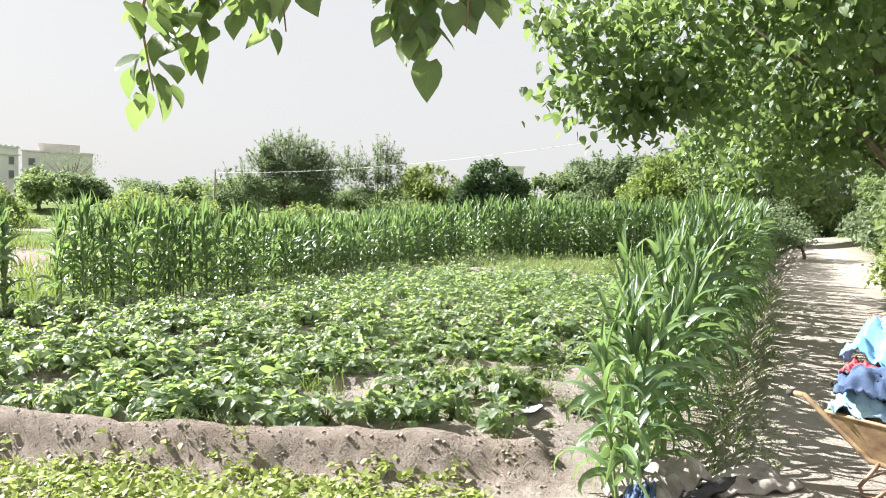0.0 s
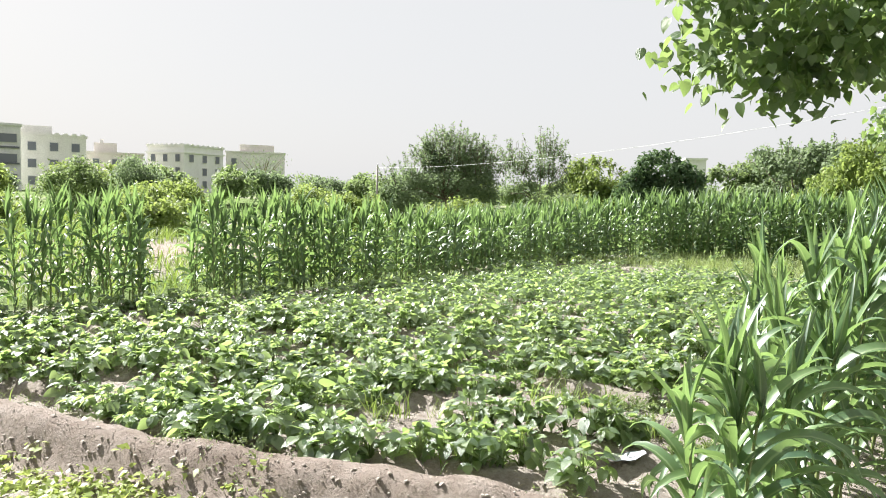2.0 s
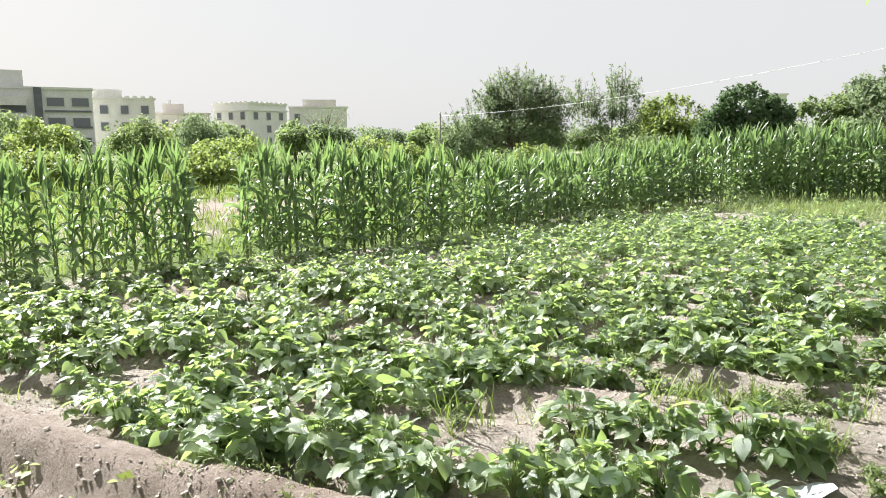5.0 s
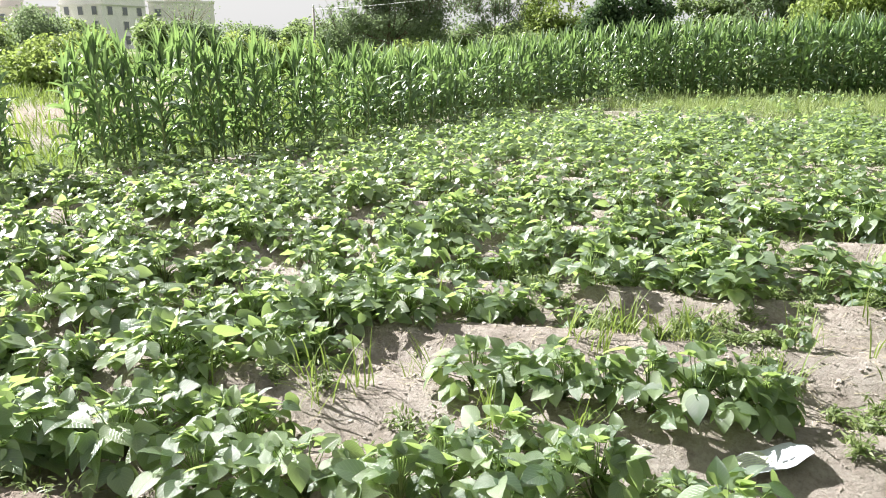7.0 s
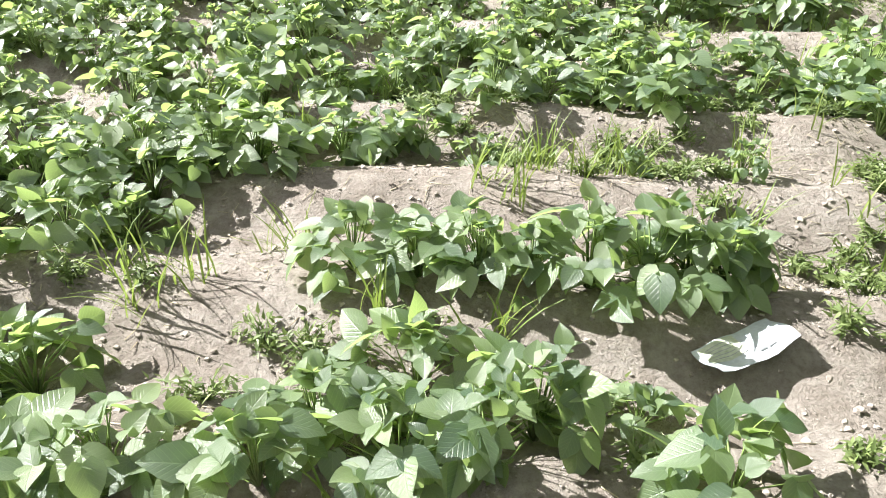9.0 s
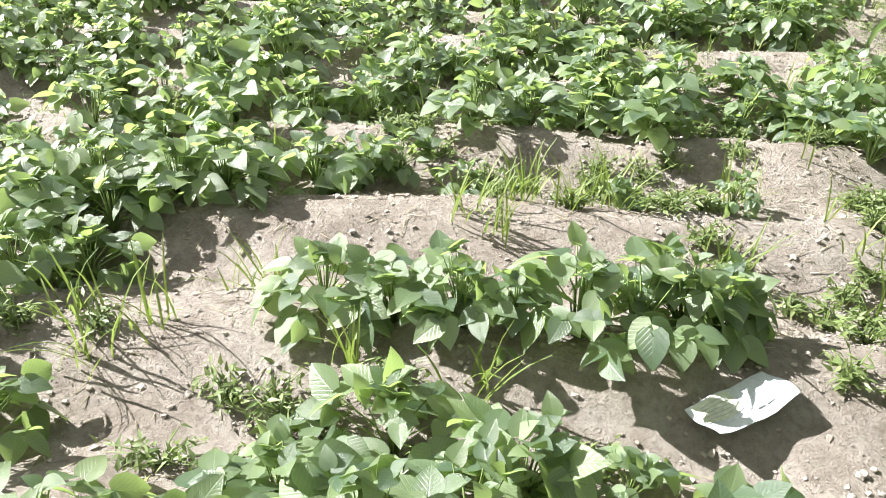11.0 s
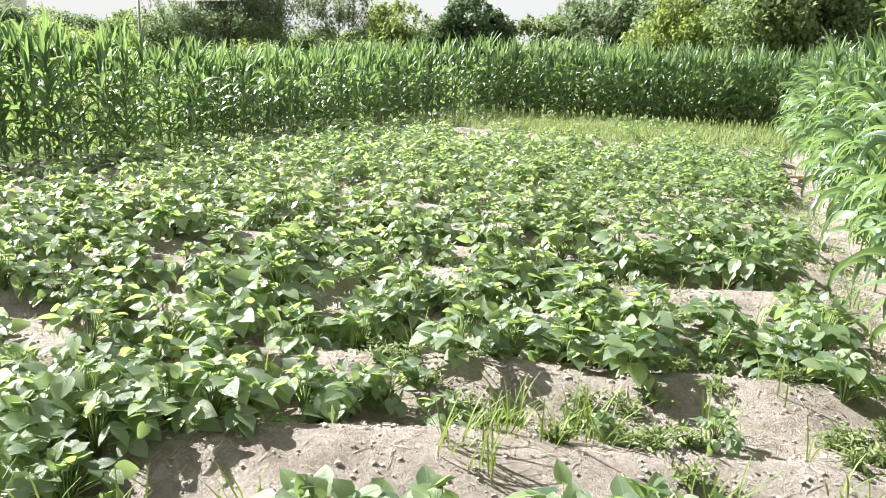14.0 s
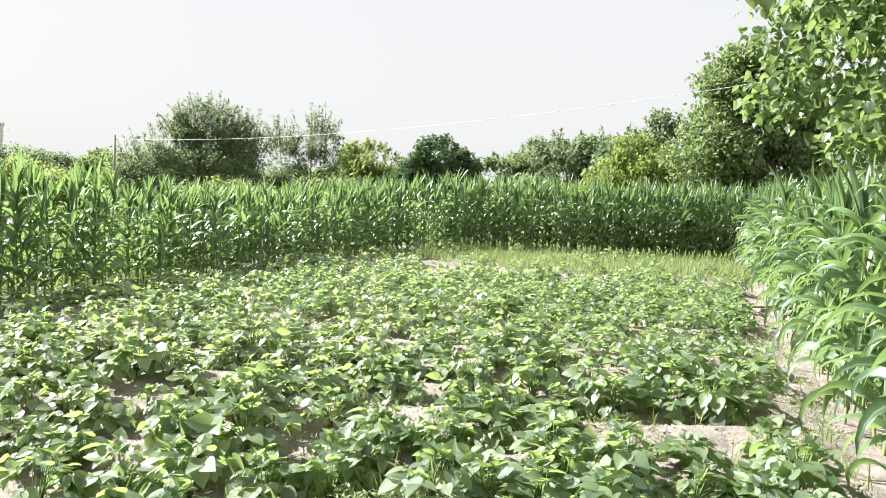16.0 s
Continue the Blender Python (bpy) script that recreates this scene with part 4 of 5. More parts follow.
for z in (8.4, 5.9, 3.4):
    block("balcony", h2, M_WALL_G, -11.0, -0.7, z, 3.6, 1.6, 1.3)
    # solid dark slab drawn for the shade inside the balcony
    block("balcony_shade_slab", h2, M_BAND, -11.0, -0.1, z - 1.15, 3.4, 0.4, 1.0)
    block("ledge", h2, M_BAND, -3.5, -0.12, z - 1.4, 6.6, 0.35, 0.25)
h3 = house((-107.0, 106.2), 50, 10.6, 12, 10.2, M_WALL_C, "cream stone apartment house with a stepped parapet")
facade_windows(h3, "a", 10.6, 12, 10.2, 3, 3, 1.3, 1.5)
block("roof_room", h3, M_WALL_C, -8, 4, 11.2, 5, 5, 1.6)
for k in range(8):
    block("merlon", h3, M_WALL_C, -0.6 - 1.4 * k, -0.1, 10.55, 0.8, 0.5, 0.4)
h4 = house((-113.3, 127.9), 45, 11.2, 12, 8.3, M_WALL_P, "low pinkish brick house with a roof room")
facade_windows(h4, "a", 11.2, 12, 8.3, 2, 3)
block("roof_room", h4, M_WALL_P, -7.5, 4, 9.4, 4.5, 5, 2.3)
block("chimney", h4, M_WALL_C, -8.2, 3, 10.9, 0.7, 0.7, 0.9)
h5 = house((-113.3, 141.2), -6, 12, 13, 11.3, M_WALL_W, "white stone apartment house with two window bands")
facade_windows(h5, "a", 12, 13, 10.4, 3, 3, 1.3, 1.7, 3.1)
facade_windows(h5, "b", 12, 13, 10.4, 3, 3, 1.3, 1.7, 3.1, ((1, 0), (2, 2)))
block("cornice", h5, M_WALL_W, -6, 6.5, 9.75, 12.7, 13.7, 0.3)
for k in range(8):
    block("merlon", h5, M_WALL_W, -0.7 - 1.55 * k, -0.1, 11.65, 0.7, 0.5, 0.3)
    block("merlon", h5, M_WALL_W, 0.1, 0.8 + 1.65 * k, 11.65, 0.5, 0.7, 0.3)
h6 = house((-99.7, 163.2), 33, 14.6, 12, 10.8, M_WALL_C, "pale blank-walled apartment house with a roof room")
facade_windows(h6, "a", 14.6, 12, 10.4, 3, 1, 1.3, 1.6, 3.1)
for w_ in [c for c in h6.children if c.name.startswith("window")]:
    w_.location.x -= 5.3
block("roof_room", h6, M_WALL_P, -7, 5, 11.8, 8.6, 7, 2.2)
h7 = house((2.8, 152.5), 10, 3.8, 4, 10.0, M_WALL_G, "small distant pale block above the trees")

# ---- pole and cable ----
M_CABLE = rough_mat("pale_cable", (0.62, 0.62, 0.62), (0.75, 0.75, 0.75), 3, 0.6, 0.05, 0.002)
M_POLE = rough_mat("weathered_pole", (0.22, 0.2, 0.18), (0.36, 0.33, 0.3), 6, 0.85, 0.2, 0.01)
pl = Buf()
tube(pl, [(-14.3, 34.8, 0), (-14.3, 34.8, 3.0)], [0.06, 0.045], 8)
pole = new("utility_pole")
link("post", pl.mesh("post", M_POLE), pole)
pl = Buf()
tube(pl, [(-14.3, 34.8, 3.0), (-14.3, 34.8, 3.1), (-14.3, 34.8, 3.15)], [0.03, 0.05, 0.02], 8)
link("insulator", pl.mesh("insulator", M_CABLE), pole)
pl = Buf()
tube(pl, [(17.0, 16.4, 0.2), (17.0, 16.4, 6.7)], [0.09, 0.06], 8)
pole_b = new("utility_pole")
link("post", pl.mesh("post", M_POLE), pole_b)
tagged(pole_b, "thin weathered pole standing beside the footpath trees", "pole")
tagged(pole, "thin weathered pole standing beyond the maize", "pole")
cb = Buf()
ca, cc = np.array((-14.3, 34.8, 2.95)), np.array((17.0, 16.4, 6.6))
cpts = [ca + (cc - ca) * u - np.array((0, 0, 1.0 * 4 * u * (1 - u))) for u in np.linspace(0, 1, 28)]
tube(cb, cpts, [0.006] * 28, 5)
tagged(new("cable", cb.mesh("cable", M_CABLE)), "pale slack cable strung from the pole to the trees", "cable")

# ---- wheelbarrow with its load ----
M_RUST = rough_mat("rusty_yellow_paint", (0.17, 0.10, 0.06), (0.42, 0.30, 0.165), 7, 0.7, 0.3, 0.004, 0.1, 50)
M_STEEL = rough_mat("rusty_tube", (0.22, 0.13, 0.08), (0.42, 0.29, 0.2), 9, 0.6, 0.3, 0.003, 0.4)
M_RUBBER = rough_mat("tyre_rubber", (0.02, 0.02, 0.02), (0.05, 0.05, 0.05), 9, 0.8, 0.2, 0.003)
M_DENIM = rough_mat("denim", (0.03, 0.055, 0.125), (0.11, 0.17, 0.29), 9, 0.9, 0.4, 0.004, 0, 120)
M_LIGHTBLUE = rough_mat("light_blue_cloth", (0.20, 0.36, 0.55), (0.40, 0.56, 0.70), 7, 0.85, 0.3, 0.005)
M_BLUEBAG = rough_mat("blue_plastic_sack", (0.10, 0.33, 0.66), (0.26, 0.53, 0.80), 5, 0.45, 0.3, 0.006)
M_RED = rough_mat("red_cloth", (0.42, 0.05, 0.07), (0.6, 0.14, 0.16), 8, 0.9, 0.3, 0.004)
M_SACK = rough_mat("grey_sackcloth", (0.24, 0.21, 0.185), (0.44, 0.40, 0.36), 10, 0.95, 0.5, 0.005, 0, 150)
M_DARKCLOTH = rough_mat("dark_cloth", (0.03, 0.03, 0.035), (0.08, 0.075, 0.075), 8, 0.95, 0.4, 0.004)


def crumpled(name, seed, c, sx, sy, height, material, parent=None, label="", n=40, yaw=0.0, ground_hug=False, thick=0.012):
    """A crumpled sheet or heap of cloth with folds and thickness."""
    r = np.random.default_rng(seed)
    o1, o2 = r.random(2) * 40
    u, v = np.meshgrid(np.linspace(-1, 1, n), np.linspace(-1, 1, n))
    edge = 1 + 0.18 * vnoise(np.arctan2(v, u) * 1.6 + o1, np.hypot(u, v))
    x, y = u * sx / 2 * edge, v * sy / 2 * edge
    fold = np.abs(vnoise(u * 2.6 + o1, v * 1.6 + o2)) * 1.5 + 0.9 * np.abs(vnoise(u * 5.5 + v * 2 + o2, v * 3.6 + o1)) + 0.35 * np.abs(vnoise(u * 11 + o1, v * 9 - u * 4 + o2))
    z = height * (np.clip(1 - np.maximum(np.abs(u), np.abs(v)) ** 3, 0, 1) * 0.75 + fold * 0.7)
    ca_, sa_ = math.cos(yaw), math.sin(yaw)
    X, Y = c[0] + x * ca_ - y * sa_, c[1] + x * sa_ + y * ca_
    Z = (ground_z(X, Y) + 0.004 if ground_hug else c[2]) + z
    vs = np.concatenate((np.stack((X.ravel(), Y.ravel(), Z.ravel()), 1), np.stack((X.ravel(), Y.ravel(), Z.ravel() - thick), 1)))
    m = n * n
    fs = []
    for j in range(n - 1):
        for i in range(n - 1):
            a = j * n + i
            fs += [(a, a + 1, a + n + 1, a + n), (a + m, a + n + m, a + n + 1 + m, a + 1 + m)]
    ring = [i for i in range(n)] + [j * n + n - 1 for j in range(1, n)] + [(n - 1) * n + i for i in range(n - 2, -1, -1)] + [j * n for j in range(n - 2, 0, -1)]
    for a, b in zip(ring, ring[1:] + ring[:1]):
        fs.append((a, a + m, b + m, b))
    bf = Buf()
    bf.add(vs, fs)
    me = bf.mesh(name, material)
    return link(name, me, parent, label)


BX, BY = 2.66, 4.22
BZ = gz(BX, BY)
wb_e = new("wheelbarrow")
# tray: open trough with sloping ends, wheel end pointing along +x
out_top = [(-0.36, -0.30), (0.52, -0.30), (0.52, 0.30), (-0.36, 0.30)]
out_bot = [(-0.12, -0.19), (0.40, -0.19), (0.40, 0.19), (-0.12, 0.19)]
vs = [(x, y, 0.50) for x, y in out_top] + [(x, y, 0.24) for x, y in out_bot]
vs += [(x * 0.97 + 0.003, y * 0.965, 0.50) for x, y in out_top] + [(x * 0.97 + 0.005, y * 0.965, 0.252) for x, y in out_bot]
fs = [(0, 4, 5, 1), (1, 5, 6, 2), (2, 6, 7, 3), (3, 7, 4, 0), (4, 7, 6, 5)] + [(8, 9, 13, 12), (9, 10, 14, 13), (10, 11, 15, 14), (11, 8, 12, 15), (12, 13, 14, 15)] + [(0, 1, 9, 8), (1, 2, 10, 9), (2, 3, 11, 10), (3, 0, 8, 11)]
tb = Buf(); tb.add(vs, fs)
link("tray", tb.mesh("tray", M_RUST, False), wb_e, "rust-stained yellow steel tray")
rim = Buf()
tube(rim, [(x, y, 0.505) for x, y in out_top + out_top[:1]], [0.012] * 5, 6)
link("rim", rim.mesh("rim", M_RUST), wb_e)
for s in (-1, 1):
    hb = Buf()
    tube(hb, [(-0.62, s * 0.27, 0.56), (-0.53, s * 0.27, 0.565), (-0.45, s * 0.265, 0.51), (-0.12, s * 0.2, 0.235), (0.42, s * 0.13, 0.2), (0.78, s * 0.06, 0.17)], [0.02, 0.02, 0.019, 0.019, 0.018, 0.018], 8)
    hd = link("handle", hb.mesh("handle", M_RUST), wb_e)
    hb = Buf()
    tube(hb, [(-0.645, s * 0.27, 0.558), (-0.60, s * 0.27, 0.562)], [0.023, 0.023], 8)
    link("end_cap", hb.mesh("end_cap", M_RUBBER), hd)
    hb = Buf()
    tube(hb, [(-0.06, s * 0.2, 0.24), (-0.16, s * 0.22, 0.06), (-0.14, s * 0.22, 0.012), (-0.06, s * 0.21, 0.012), (0.1, s * 0.19, 0.22)], [0.014] * 5, 6)
    link("leg", hb.mesh("leg", M_STEEL), wb_e)
hb = Buf(); tube(hb, [(-0.13, -0.2, 0.12), (-0.13, 0.2, 0.12)], [0.009, 0.009], 6)
link("brace", hb.mesh("brace", M_STEEL), wb_e)
hb = Buf()
tube(hb, [(0.8 + 0.15 * math.cos(a), 0, 0.18 + 0.15 * math.sin(a)) for a in np.linspace(0, 2 * math.pi, 21)], [0.035] * 21, 8)
wheel = link("wheel", hb.mesh("wheel", M_RUBBER), wb_e)
hb = Buf(); tube(hb, [(0.8, -0.04, 0.18), (0.8, 0.04, 0.18)], [0.1, 0.1], 14)
link("hub", hb.mesh("hub", M_STEEL), wheel)
WB = Matrix.Translation((BX, BY, BZ)) @ Euler((0, 0, radians(-52))).to_matrix().to_4x4() @ Matrix.Scale(0.85, 4)
wb_e.matrix_basis = WB
tagged(wb_e, "rusty yellow wheelbarrow heaped with clothes on the footpath", "wheelbarrow")


def on_barrow(ob, label, cat):
    ob.matrix_basis = WB
    return tagged(ob, label, cat)


on_barrow(crumpled("denim_trousers", 61, (0.05, 0.02, 0.48), 0.72, 0.5, 0.2, M_DENIM), "crumpled dark blue denim trousers on the barrow's load", "clothes")
on_barrow(crumpled("light_blue_shirt", 62, (-0.16, -0.14, 0.50), 0.46, 0.32, 0.15, M_LIGHTBLUE, yaw=0.3), "crumpled light blue shirt at the edge of the barrow", "clothes")
on_barrow(crumpled("red_cloth", 63, (-0.30, 0.0, 0.72), 0.22, 0.18, 0.08, M_RED, yaw=0.2), "small crumpled red cloth among the clothes", "clothes")
on_barrow(crumpled("denim_jacket", 64, (-0.08, -0.02, 0.62), 0.66, 0.48, 0.18, M_DENIM, yaw=0.5), "crumpled blue denim jacket on the heap", "clothes")
on_barrow(crumpled("plastic_sack", 65, (-0.1, 0.17, 0.72), 0.72, 0.34, 0.3, M_BLUEBAG, yaw=0.1), "bright blue plastic sack behind the clothes", "sack")

# rags on the mound at the ditch's end
tagged(crumpled("sackcloth", 71, (1.86, 4.3, 0), 0.5, 0.34, 0.06, M_SACK, ground_hug=True, yaw=0.35), "crumpled grey-brown sackcloth lying on the soil", "cloth")
tagged(crumpled("sackcloth", 72, (1.38, 4.36, 0), 0.34, 0.52, 0.16, M_SACK, ground_hug=True, yaw=0.5), "folded grey-brown sackcloth at the foot of the maize", "cloth")
tagged(crumpled("dark_rag", 73, (1.66, 4.14, 0), 0.55, 0.1, 0.06, M_DARKCLOTH, ground_hug=True, yaw=0.45), "dark crumpled rag along the edge of the sackcloth", "cloth")
tagged(crumpled("blue_rag", 74, (1.27, 4.12, 0), 0.22, 0.34, 0.12, M_DENIM, ground_hug=True, yaw=-0.3), "dull blue rag beside the sackcloth", "cloth")

# ---- paper by the bean row ----
M_PAPER = rough_mat("glossy_paper", (0.42, 0.46, 0.50), (0.56, 0.60, 0.63), 6, 0.5, 0.1, 0.002)
M_PRINT = rough_mat("printed_green", (0.38, 0.42, 0.30), (0.60, 0.63, 0.52), 40, 0.5, 0.05, 0.001)
M_INK = rough_mat("dark_ink", (0.24, 0.25, 0.27), (0.36, 0.37, 0.4), 10, 0.6, 0.05, 0.001)
paper = new("printed_leaflet")


def sheet(name, mat, x0, x1, y0, y1, lift, n=8):
    u, v = np.meshgrid(np.linspace(x0, x1, n), np.linspace(y0, y1, n))
    z = 0.02 * (u / 0.18) ** 2 - 0.004 * (v / 0.12) + 0.012 * np.sin(13 * u + 19 * v) + 0.006 * np.sin(37 * u - 23 * v) + lift
    m = n * n
    vs = np.concatenate((np.stack((u.ravel(), v.ravel(), z.ravel()), 1), np.stack((u.ravel(), v.ravel(), z.ravel() - 0.0015), 1)))
    fs = []
    for j in range(n - 1):
        for i in range(n - 1):
            a = j * n + i
            fs += [(a, a + 1, a + n + 1, a + n), (a + m, a + n + m, a + n + 1 + m, a + 1 + m)]
    b = Buf(); b.add(vs, fs)
    return link(name, b.mesh(name, mat), paper)


sheet("page", M_PAPER, -0.17, 0.17, -0.11, 0.11, 0.0)
sheet("printed_panel", M_PRINT, -0.15, 0.0, -0.02, 0.10, 0.003)
for k in range(5):
    sheet("line_of_print", M_INK, -0.13, -0.02 - 0.01 * (k % 3), 0.0 + 0.018 * k, 0.002 + 0.018 * k, 0.005, 6)
for k in range(2):
    sheet("word_mark", M_INK, 0.03 + 0.04 * k, 0.06 + 0.04 * k, -0.06, -0.052, 0.004, 3)
paper.matrix_basis = Matrix.Translation((0.68, 6.04, gz(0.68, 6.04) + 0.035)) @ Euler((radians(-3), radians(-7), radians(31))).to_matrix().to_4x4() @ Matrix.Diagonal((0.8, 0.54, 0.8, 1))
tagged(paper, "crumpled white printed leaflet lying under a bean plant", "leaflet")

# dry cane lying at the edge of the plot
M_CANE = rough_mat("dry_cane", (0.36, 0.26, 0.16), (0.52, 0.41, 0.28), 12, 0.8, 0.2, 0.004)
cn = Buf()
tube(cn, [(x, y, gz(x, y) + 0.03) for x, y in ((4.35, 15.0), (4.8, 15.45), (5.25, 15.85), (5.65, 16.2))], [0.018, 0.02, 0.018, 0.014], 6)
tagged(new("dry_cane", cn.mesh("dry_cane", M_CANE)), "pale dry cane lying on the soil beside the beans", "cane")

# ---- weeds, grass and clods ----


def tuft(buf, r, x, y, n, length, width=0.006, spread=0.03):
    z = gz(x, y) - 0.01
    for _ in range(n):
        ribbon(buf, (x + r.normal(0, spread), y + r.normal(0, spread), z), r.random() * 6.28, length * r.uniform(0.5, 1.2), width, r.uniform(0.9, 1.5), r.uniform(0.2, 1.5), 4, 0.0, 0.2)


r_g = np.random.default_rng(55)
TUFTS = ((-0.94, 6.23), (-1.18, 6.24), (0.13, 7.08), (0.05, 6.82), (0.41, 7.21), (0.3, 7.02), (0.76, 6.64), (0.66, 6.56), (-1.29, 8.07), (-0.34, 6.08), (-0.06, 6.92), (-0.32, 7.86), (0.52, 7.05), (0.2, 7.2), (0.48, 7.3), (-0.7, 6.5), (-1.05, 6.1), (-1.6, 6.05), (-0.9, 7.45), (0.0, 7.95), (1.0, 7.25), (-2.2, 5.75), (-0.66, 8.1), (0.84, 6.72), (-0.02, 6.04))
for x, y in TUFTS:
    b = Buf()
    tuft(b, r_g, x, y, 14, 0.24, 0.006)
    o = tagged(new("grass_tuft", b.mesh("grass_tuft", M_GRASS)), "thin green grass tuft growing on the dry soil", "grass", "grass tufts")


def scatter(n, box, accept):
    out = []
    while n > 0:
        x, y = r_g.uniform(box[0], box[1]), r_g.uniform(box[2], box[3])
        n -= 1
        if accept(x, y):
            out.append((x, y))
    return out


def on_soil(pts, lift):
    p = np.array(pts)
    return np.column_stack((p, ground_z(p[:, 0], p[:, 1]) + lift))


# low yellow-green seedlings in the near plot
sp = scatter(5200, (-6.5, 0.9, 2.2, 5.6), lambda x, y: y < bund_y(x) - 0.32 + 0.1 * r_g.normal() and x < path_left(y) - 0.6 and vnoise(x * 1.1 + 3, y * 1.1) > -0.2 + 0.28 * sstep(-1.8, 0.6, x))
pts = np.repeat(on_soil(sp, 0.03), 9, 0)
pts += r_g.normal(0, 1, pts.shape) * (0.04, 0.04, 0.015)
tagged(new("seedlings", leaf_cloud(r_g, pts, 0.055, 0.0, "lance", 1.1).mesh("seedlings", M_SEEDLING)), "low yellow-green seedlings covering the near plot", "seedlings", kind="stuff")
# weeds among the beans, on the bund and in the ditch
wp = scatter(4200, (-4.5, 6.0, 5.0, 14.0), lambda x, y: (in_field(x, y) and not (-1.6 < x < 2.0 and y < 8.2) and vnoise(x * 1.4, y * 1.4 + 7) > -0.04) or (0.15 < x - corn_row_x(y) < 0.75 and vnoise(x * 2, y * 2) > -0.25))
wp += scatter(700, (-5, 1.0, 4.6, 5.6), lambda x, y: abs(y - bund_y(x)) < 0.33 and vnoise(x * 2, y * 2) > 0.2)
wp += scatter(5000, (0.6, 5.2, 6.5, 13.0), lambda x, y: 0.3 < corn_row_x(y) - x < 2.0 and y > 8.0 and vnoise(x * 1.8 + 6, y * 1.8) > 0.04)
wp += scatter(16000, (1.2, 7.2, 4.4, 15.0), lambda x, y: 0.18 < x - corn_row_x(y) < 0.7 + 0.3 * r_g.random() and vnoise(x * 2.2, y * 2.2) > -0.22)
pts = np.repeat(on_soil(wp, 0.03), 8, 0)
pts += r_g.normal(0, 1, pts.shape) * (0.035, 0.035, 0.02)
tagged(new("weeds", leaf_cloud(r_g, pts, 0.034, -0.35, "lance", 0.42).mesh("weeds", M_WEED)), "small yellow-green weeds between the bean rows and in the ditch", "weeds", kind="stuff")
# weed plants in clumps on the open soil
LOW_WEEDS = [(float(a), float(b)) for a, b in zip(r_g.uniform(-1.7, 2.3, 150), r_g.uniform(5.6, 8.3, 150)) if in_field(a, b) and math.hypot(a - 0.68, b - 6.0) > 0.34 and vnoise(a * 1.7 + 2, b * 1.7) > 0.02 - 0.12 * sstep(0.3, 1.4, a)]
for x, y in LOW_WEEDS + list(((0.77, 6.84), (0.68, 6.99), (0.86, 6.75), (1.0, 6.16), (1.12, 6.1), (1.21, 6.67), (1.25, 6.55), (-0.53, 5.99), (-0.65, 6.0), (-0.4, 5.95), (1.19, 7.91), (1.44, 7.7), (0.98, 7.81), (-1.3, 6.18), (-1.1, 6.2), (-0.13, 7.82), (0.09, 7.72), (1.65, 8.13), (1.43, 7.01), (-0.22, 6.07), (1.1, 7.6), (0.62, 6.72), (1.2, 6.2), (-1.9, 6.1), (0.8, 7.5))):
    e = new("weed_plant")
    sb_, k = Buf(), 16
    a, q = r_g.random(k) * 6.28, 0.02 + r_g.uniform(0.06, 0.13) * r_g.random(k)
    tips = np.column_stack((x + np.cos(a) * q, y + np.sin(a) * q * 0.7, np.zeros(k)))
    tips[:, 2] = ground_z(tips[:, 0], tips[:, 1]) + 0.02 + 0.06 * r_g.random(k)
    root = np.array((x, y, gz(x, y) - 0.005))
    for t_ in tips:
        tube(sb_, [root, (root + t_) / 2 + (0, 0, 0.02), t_], [0.003, 0.002, 0.001], 4)
    link("stem", sb_.mesh("stem", M_STEM), e)
    lp = np.concatenate([root + (t_ - root) * u for t_ in tips for u in (np.linspace(0.35, 1.0, 7)[:, None],)])
    link("foliage", leaf_cloud(r_g, lp + r_g.normal(0, 0.006, lp.shape), 0.036, -0.1, "lance", 0.55).mesh("foliage", M_WEED), e)
    tagged(e, "small sprawling green weed on the dry soil", "weed", "weeds on the open soil")
# grass blades: field edges, ditch, the pale strip before the far maize
gb = Buf()
for x, y in scatter(900, (-5, 6, 5.3, 15), lambda x, y: in_field(x, y) and vnoise(x * 0.9 + 9, y * 0.9) > 0.08):
    tuft(gb, r_g, x, y, 4, 0.19, 0.006)
for x, y in scatter(700, (1.2, 7.5, 4.8, 17), lambda x, y: 0.2 < x - corn_row_x(y) < 0.8):
    tuft(gb, r_g, x, y, 4, 0.14, 0.007)
tagged(new("grass", gb.mesh("grass", M_GRASS)), "thin green grass between the beans and in the ditch", "grass", kind="stuff")
dg = Buf()
for x, y in scatter(5200, (-2.5, 8.2, 16.5, 25), lambda x, y: in_field(x, y) and y > 18.4 + 0.6 * vnoise(x, y) + 0.28 * abs(x - 3.0)):
    tuft(dg, r_g, x, y, 4, 0.24, 0.011, 0.06)
tagged(new("pale_grass", dg.mesh("pale_grass", M_DRYGRASS)), "pale yellow-green grass before the far maize", "grass", kind="stuff")
rough = Buf()
for x, y in scatter(9000, (-34, 4, 8, 44), lambda x, y: x < corn_left_x(min(max(y, 3.4), 22.8)) - 1.3 and (y < 26 or vnoise(x * 0.3, y * 0.3) > -0.1) and np.hypot((x + 13.5) / 2.6, (y - 19.5) / 3.5) > 0.9):
    tuft(rough, r_g, x, y, 4, 0.55 + 0.35 * vnoise(x * 0.4, y * 0.4), 0.03, 0.15)
tagged(new("rough_grass", rough.mesh("rough_grass", M_GRASS)), "tall rough green grass beyond the maize", "grass", kind="stuff")
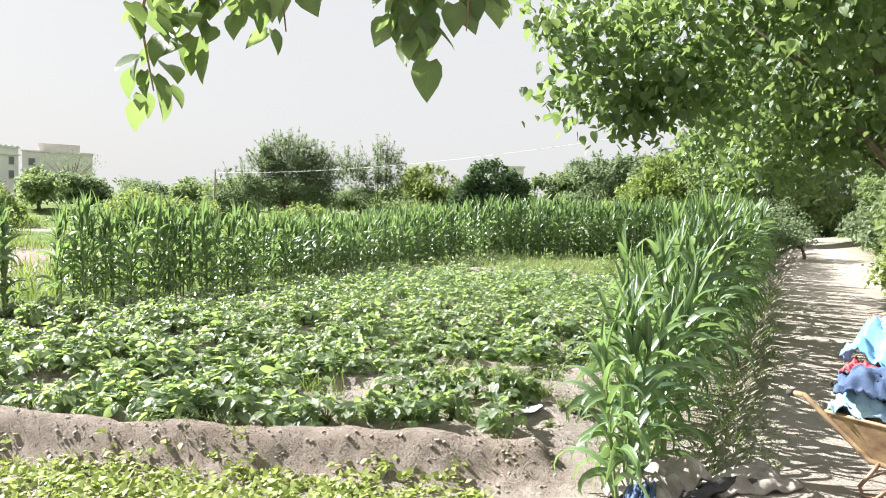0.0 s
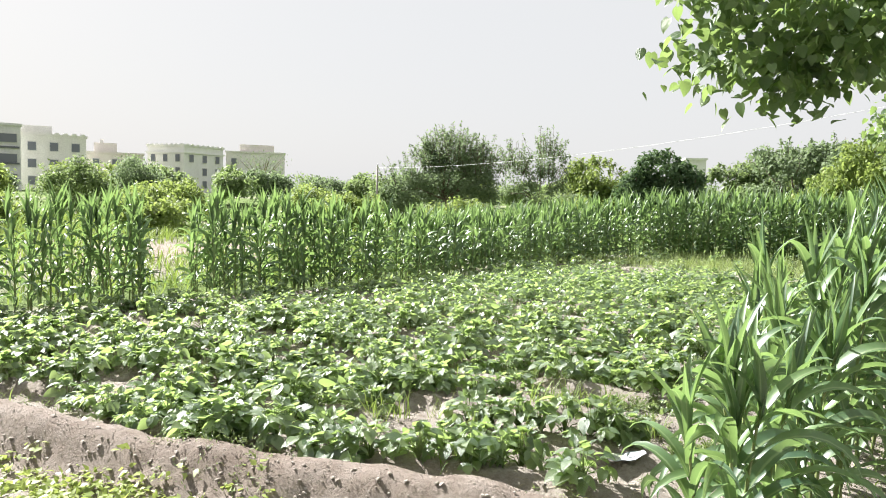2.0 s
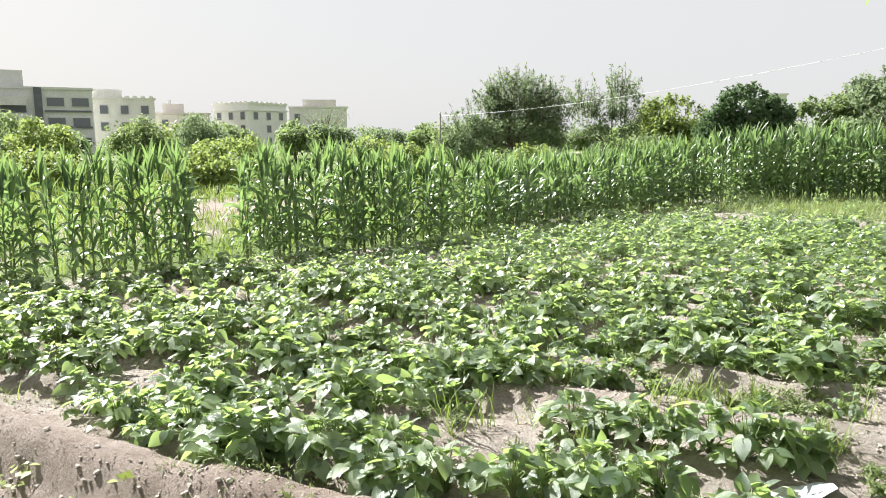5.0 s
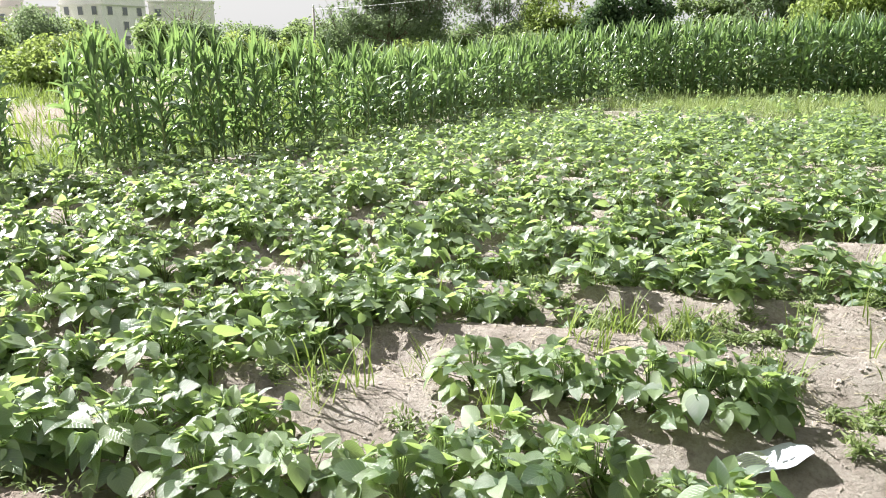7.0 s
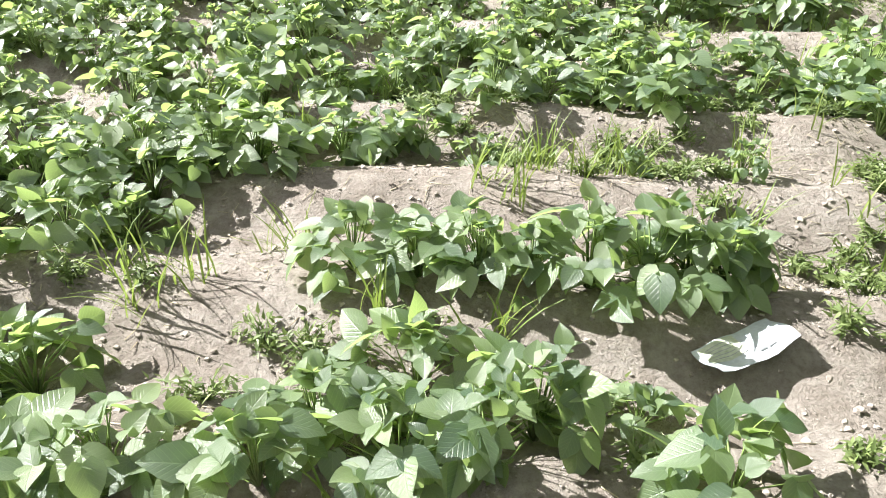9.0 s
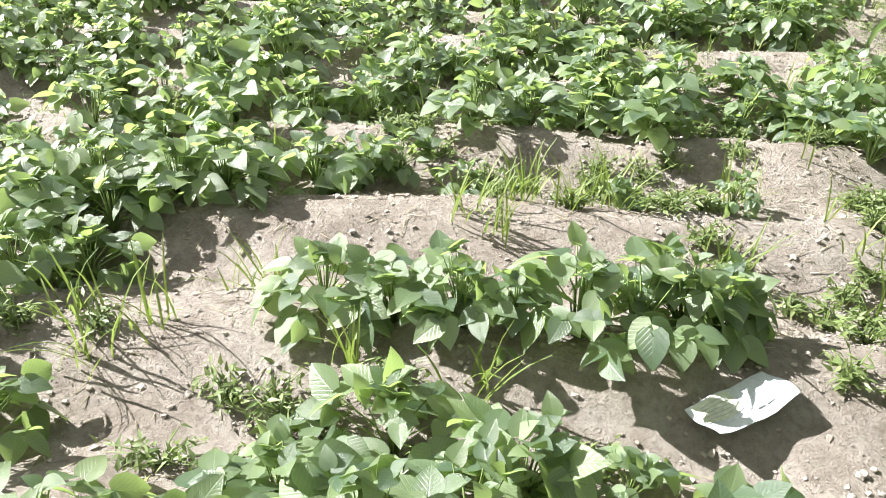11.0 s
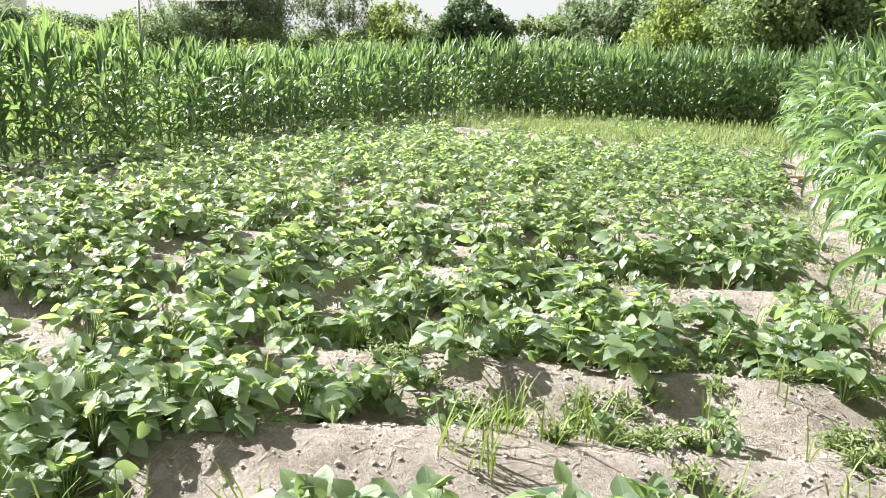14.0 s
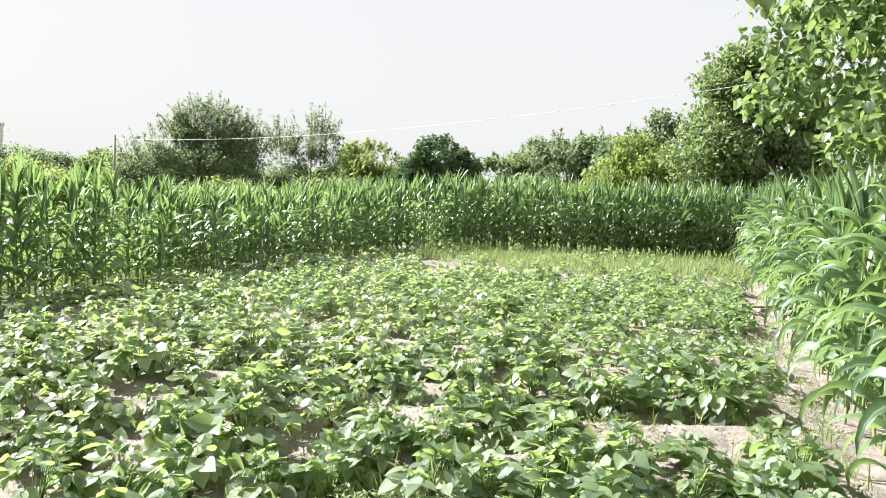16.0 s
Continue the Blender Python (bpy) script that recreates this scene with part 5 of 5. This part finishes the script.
# clods and crumbs of dry soil
cp = scatter(42000, (-4.5, 2.6, 4.5, 9.5), lambda x, y: in_field(x, y) or (abs(y - bund_y(x) + 0.2) < 0.2 and x < 0.9))
P = on_soil(cp, 0.002)
n = len(P)
oct_v = np.array(((1, 0, 0), (-1, 0, 0), (0, 1, 0), (0, -1, 0), (0.55, 0.5, 0.6), (-0.5, 0.55, 0.62), (-0.55, -0.5, 0.55), (0.5, -0.55, 0.6)))
oct_f = [(0, 2, 4), (2, 5, 4), (2, 1, 5), (1, 6, 5), (1, 3, 6), (3, 7, 6), (3, 0, 7), (0, 4, 7), (4, 5, 6, 7)]
sz = (0.002 + 0.011 * r_g.random(n) ** 9) * np.where(np.abs(P[:, 1] - bund_y(P[:, 0]) + 0.22) < 0.2, 1.4, 1.0)
ang = r_g.random(n) * 6.28
V = oct_v[None] * sz[:, None, None] * r_g.uniform(0.6, 1.4, (n, 8, 1))
V = np.stack((V[..., 0] * np.cos(ang)[:, None] - V[..., 1] * np.sin(ang)[:, None], V[..., 0] * np.sin(ang)[:, None] + V[..., 1] * np.cos(ang)[:, None], V[..., 2]), -1) + P[:, None, :]
clod = Buf()
clod.v.append(V.reshape(-1, 3)); clod.uv.append(np.zeros((n * 8, 2))); clod.n = n * 8
clod.f = [tuple(i + 8 * j for i in q) for j in range(n) for q in oct_f]
tagged(new("soil_clods", clod.mesh("soil_clods", M_CLOD, False)), "small dry clods and crumbs of soil", "clods", kind="stuff")

# bits of dry straw on the soil
M_STRAW = rough_mat("straw", (0.42, 0.35, 0.22), (0.6, 0.53, 0.38), 10, 0.8, 0.1, 0.002)
sb = Buf()
for x, y in scatter(2600, (-3.0, 2.8, 4.9, 9.0), lambda x, y: in_field(x, y) and vnoise(x * 1.5 + 4, y * 1.5) > -0.1):
    a, ln = r_g.random() * 6.28, r_g.uniform(0.02, 0.09)
    x2, y2 = x + math.cos(a) * ln, y + math.sin(a) * ln
    tube(sb, [(x, y, gz(x, y) + 0.003), (x2, y2, gz(x2, y2) + 0.008)], [0.0016, 0.001], 3)
tagged(new("straw", sb.mesh("straw", M_STRAW)), "scattered bits of dry straw on the soil", "straw", kind="stuff")
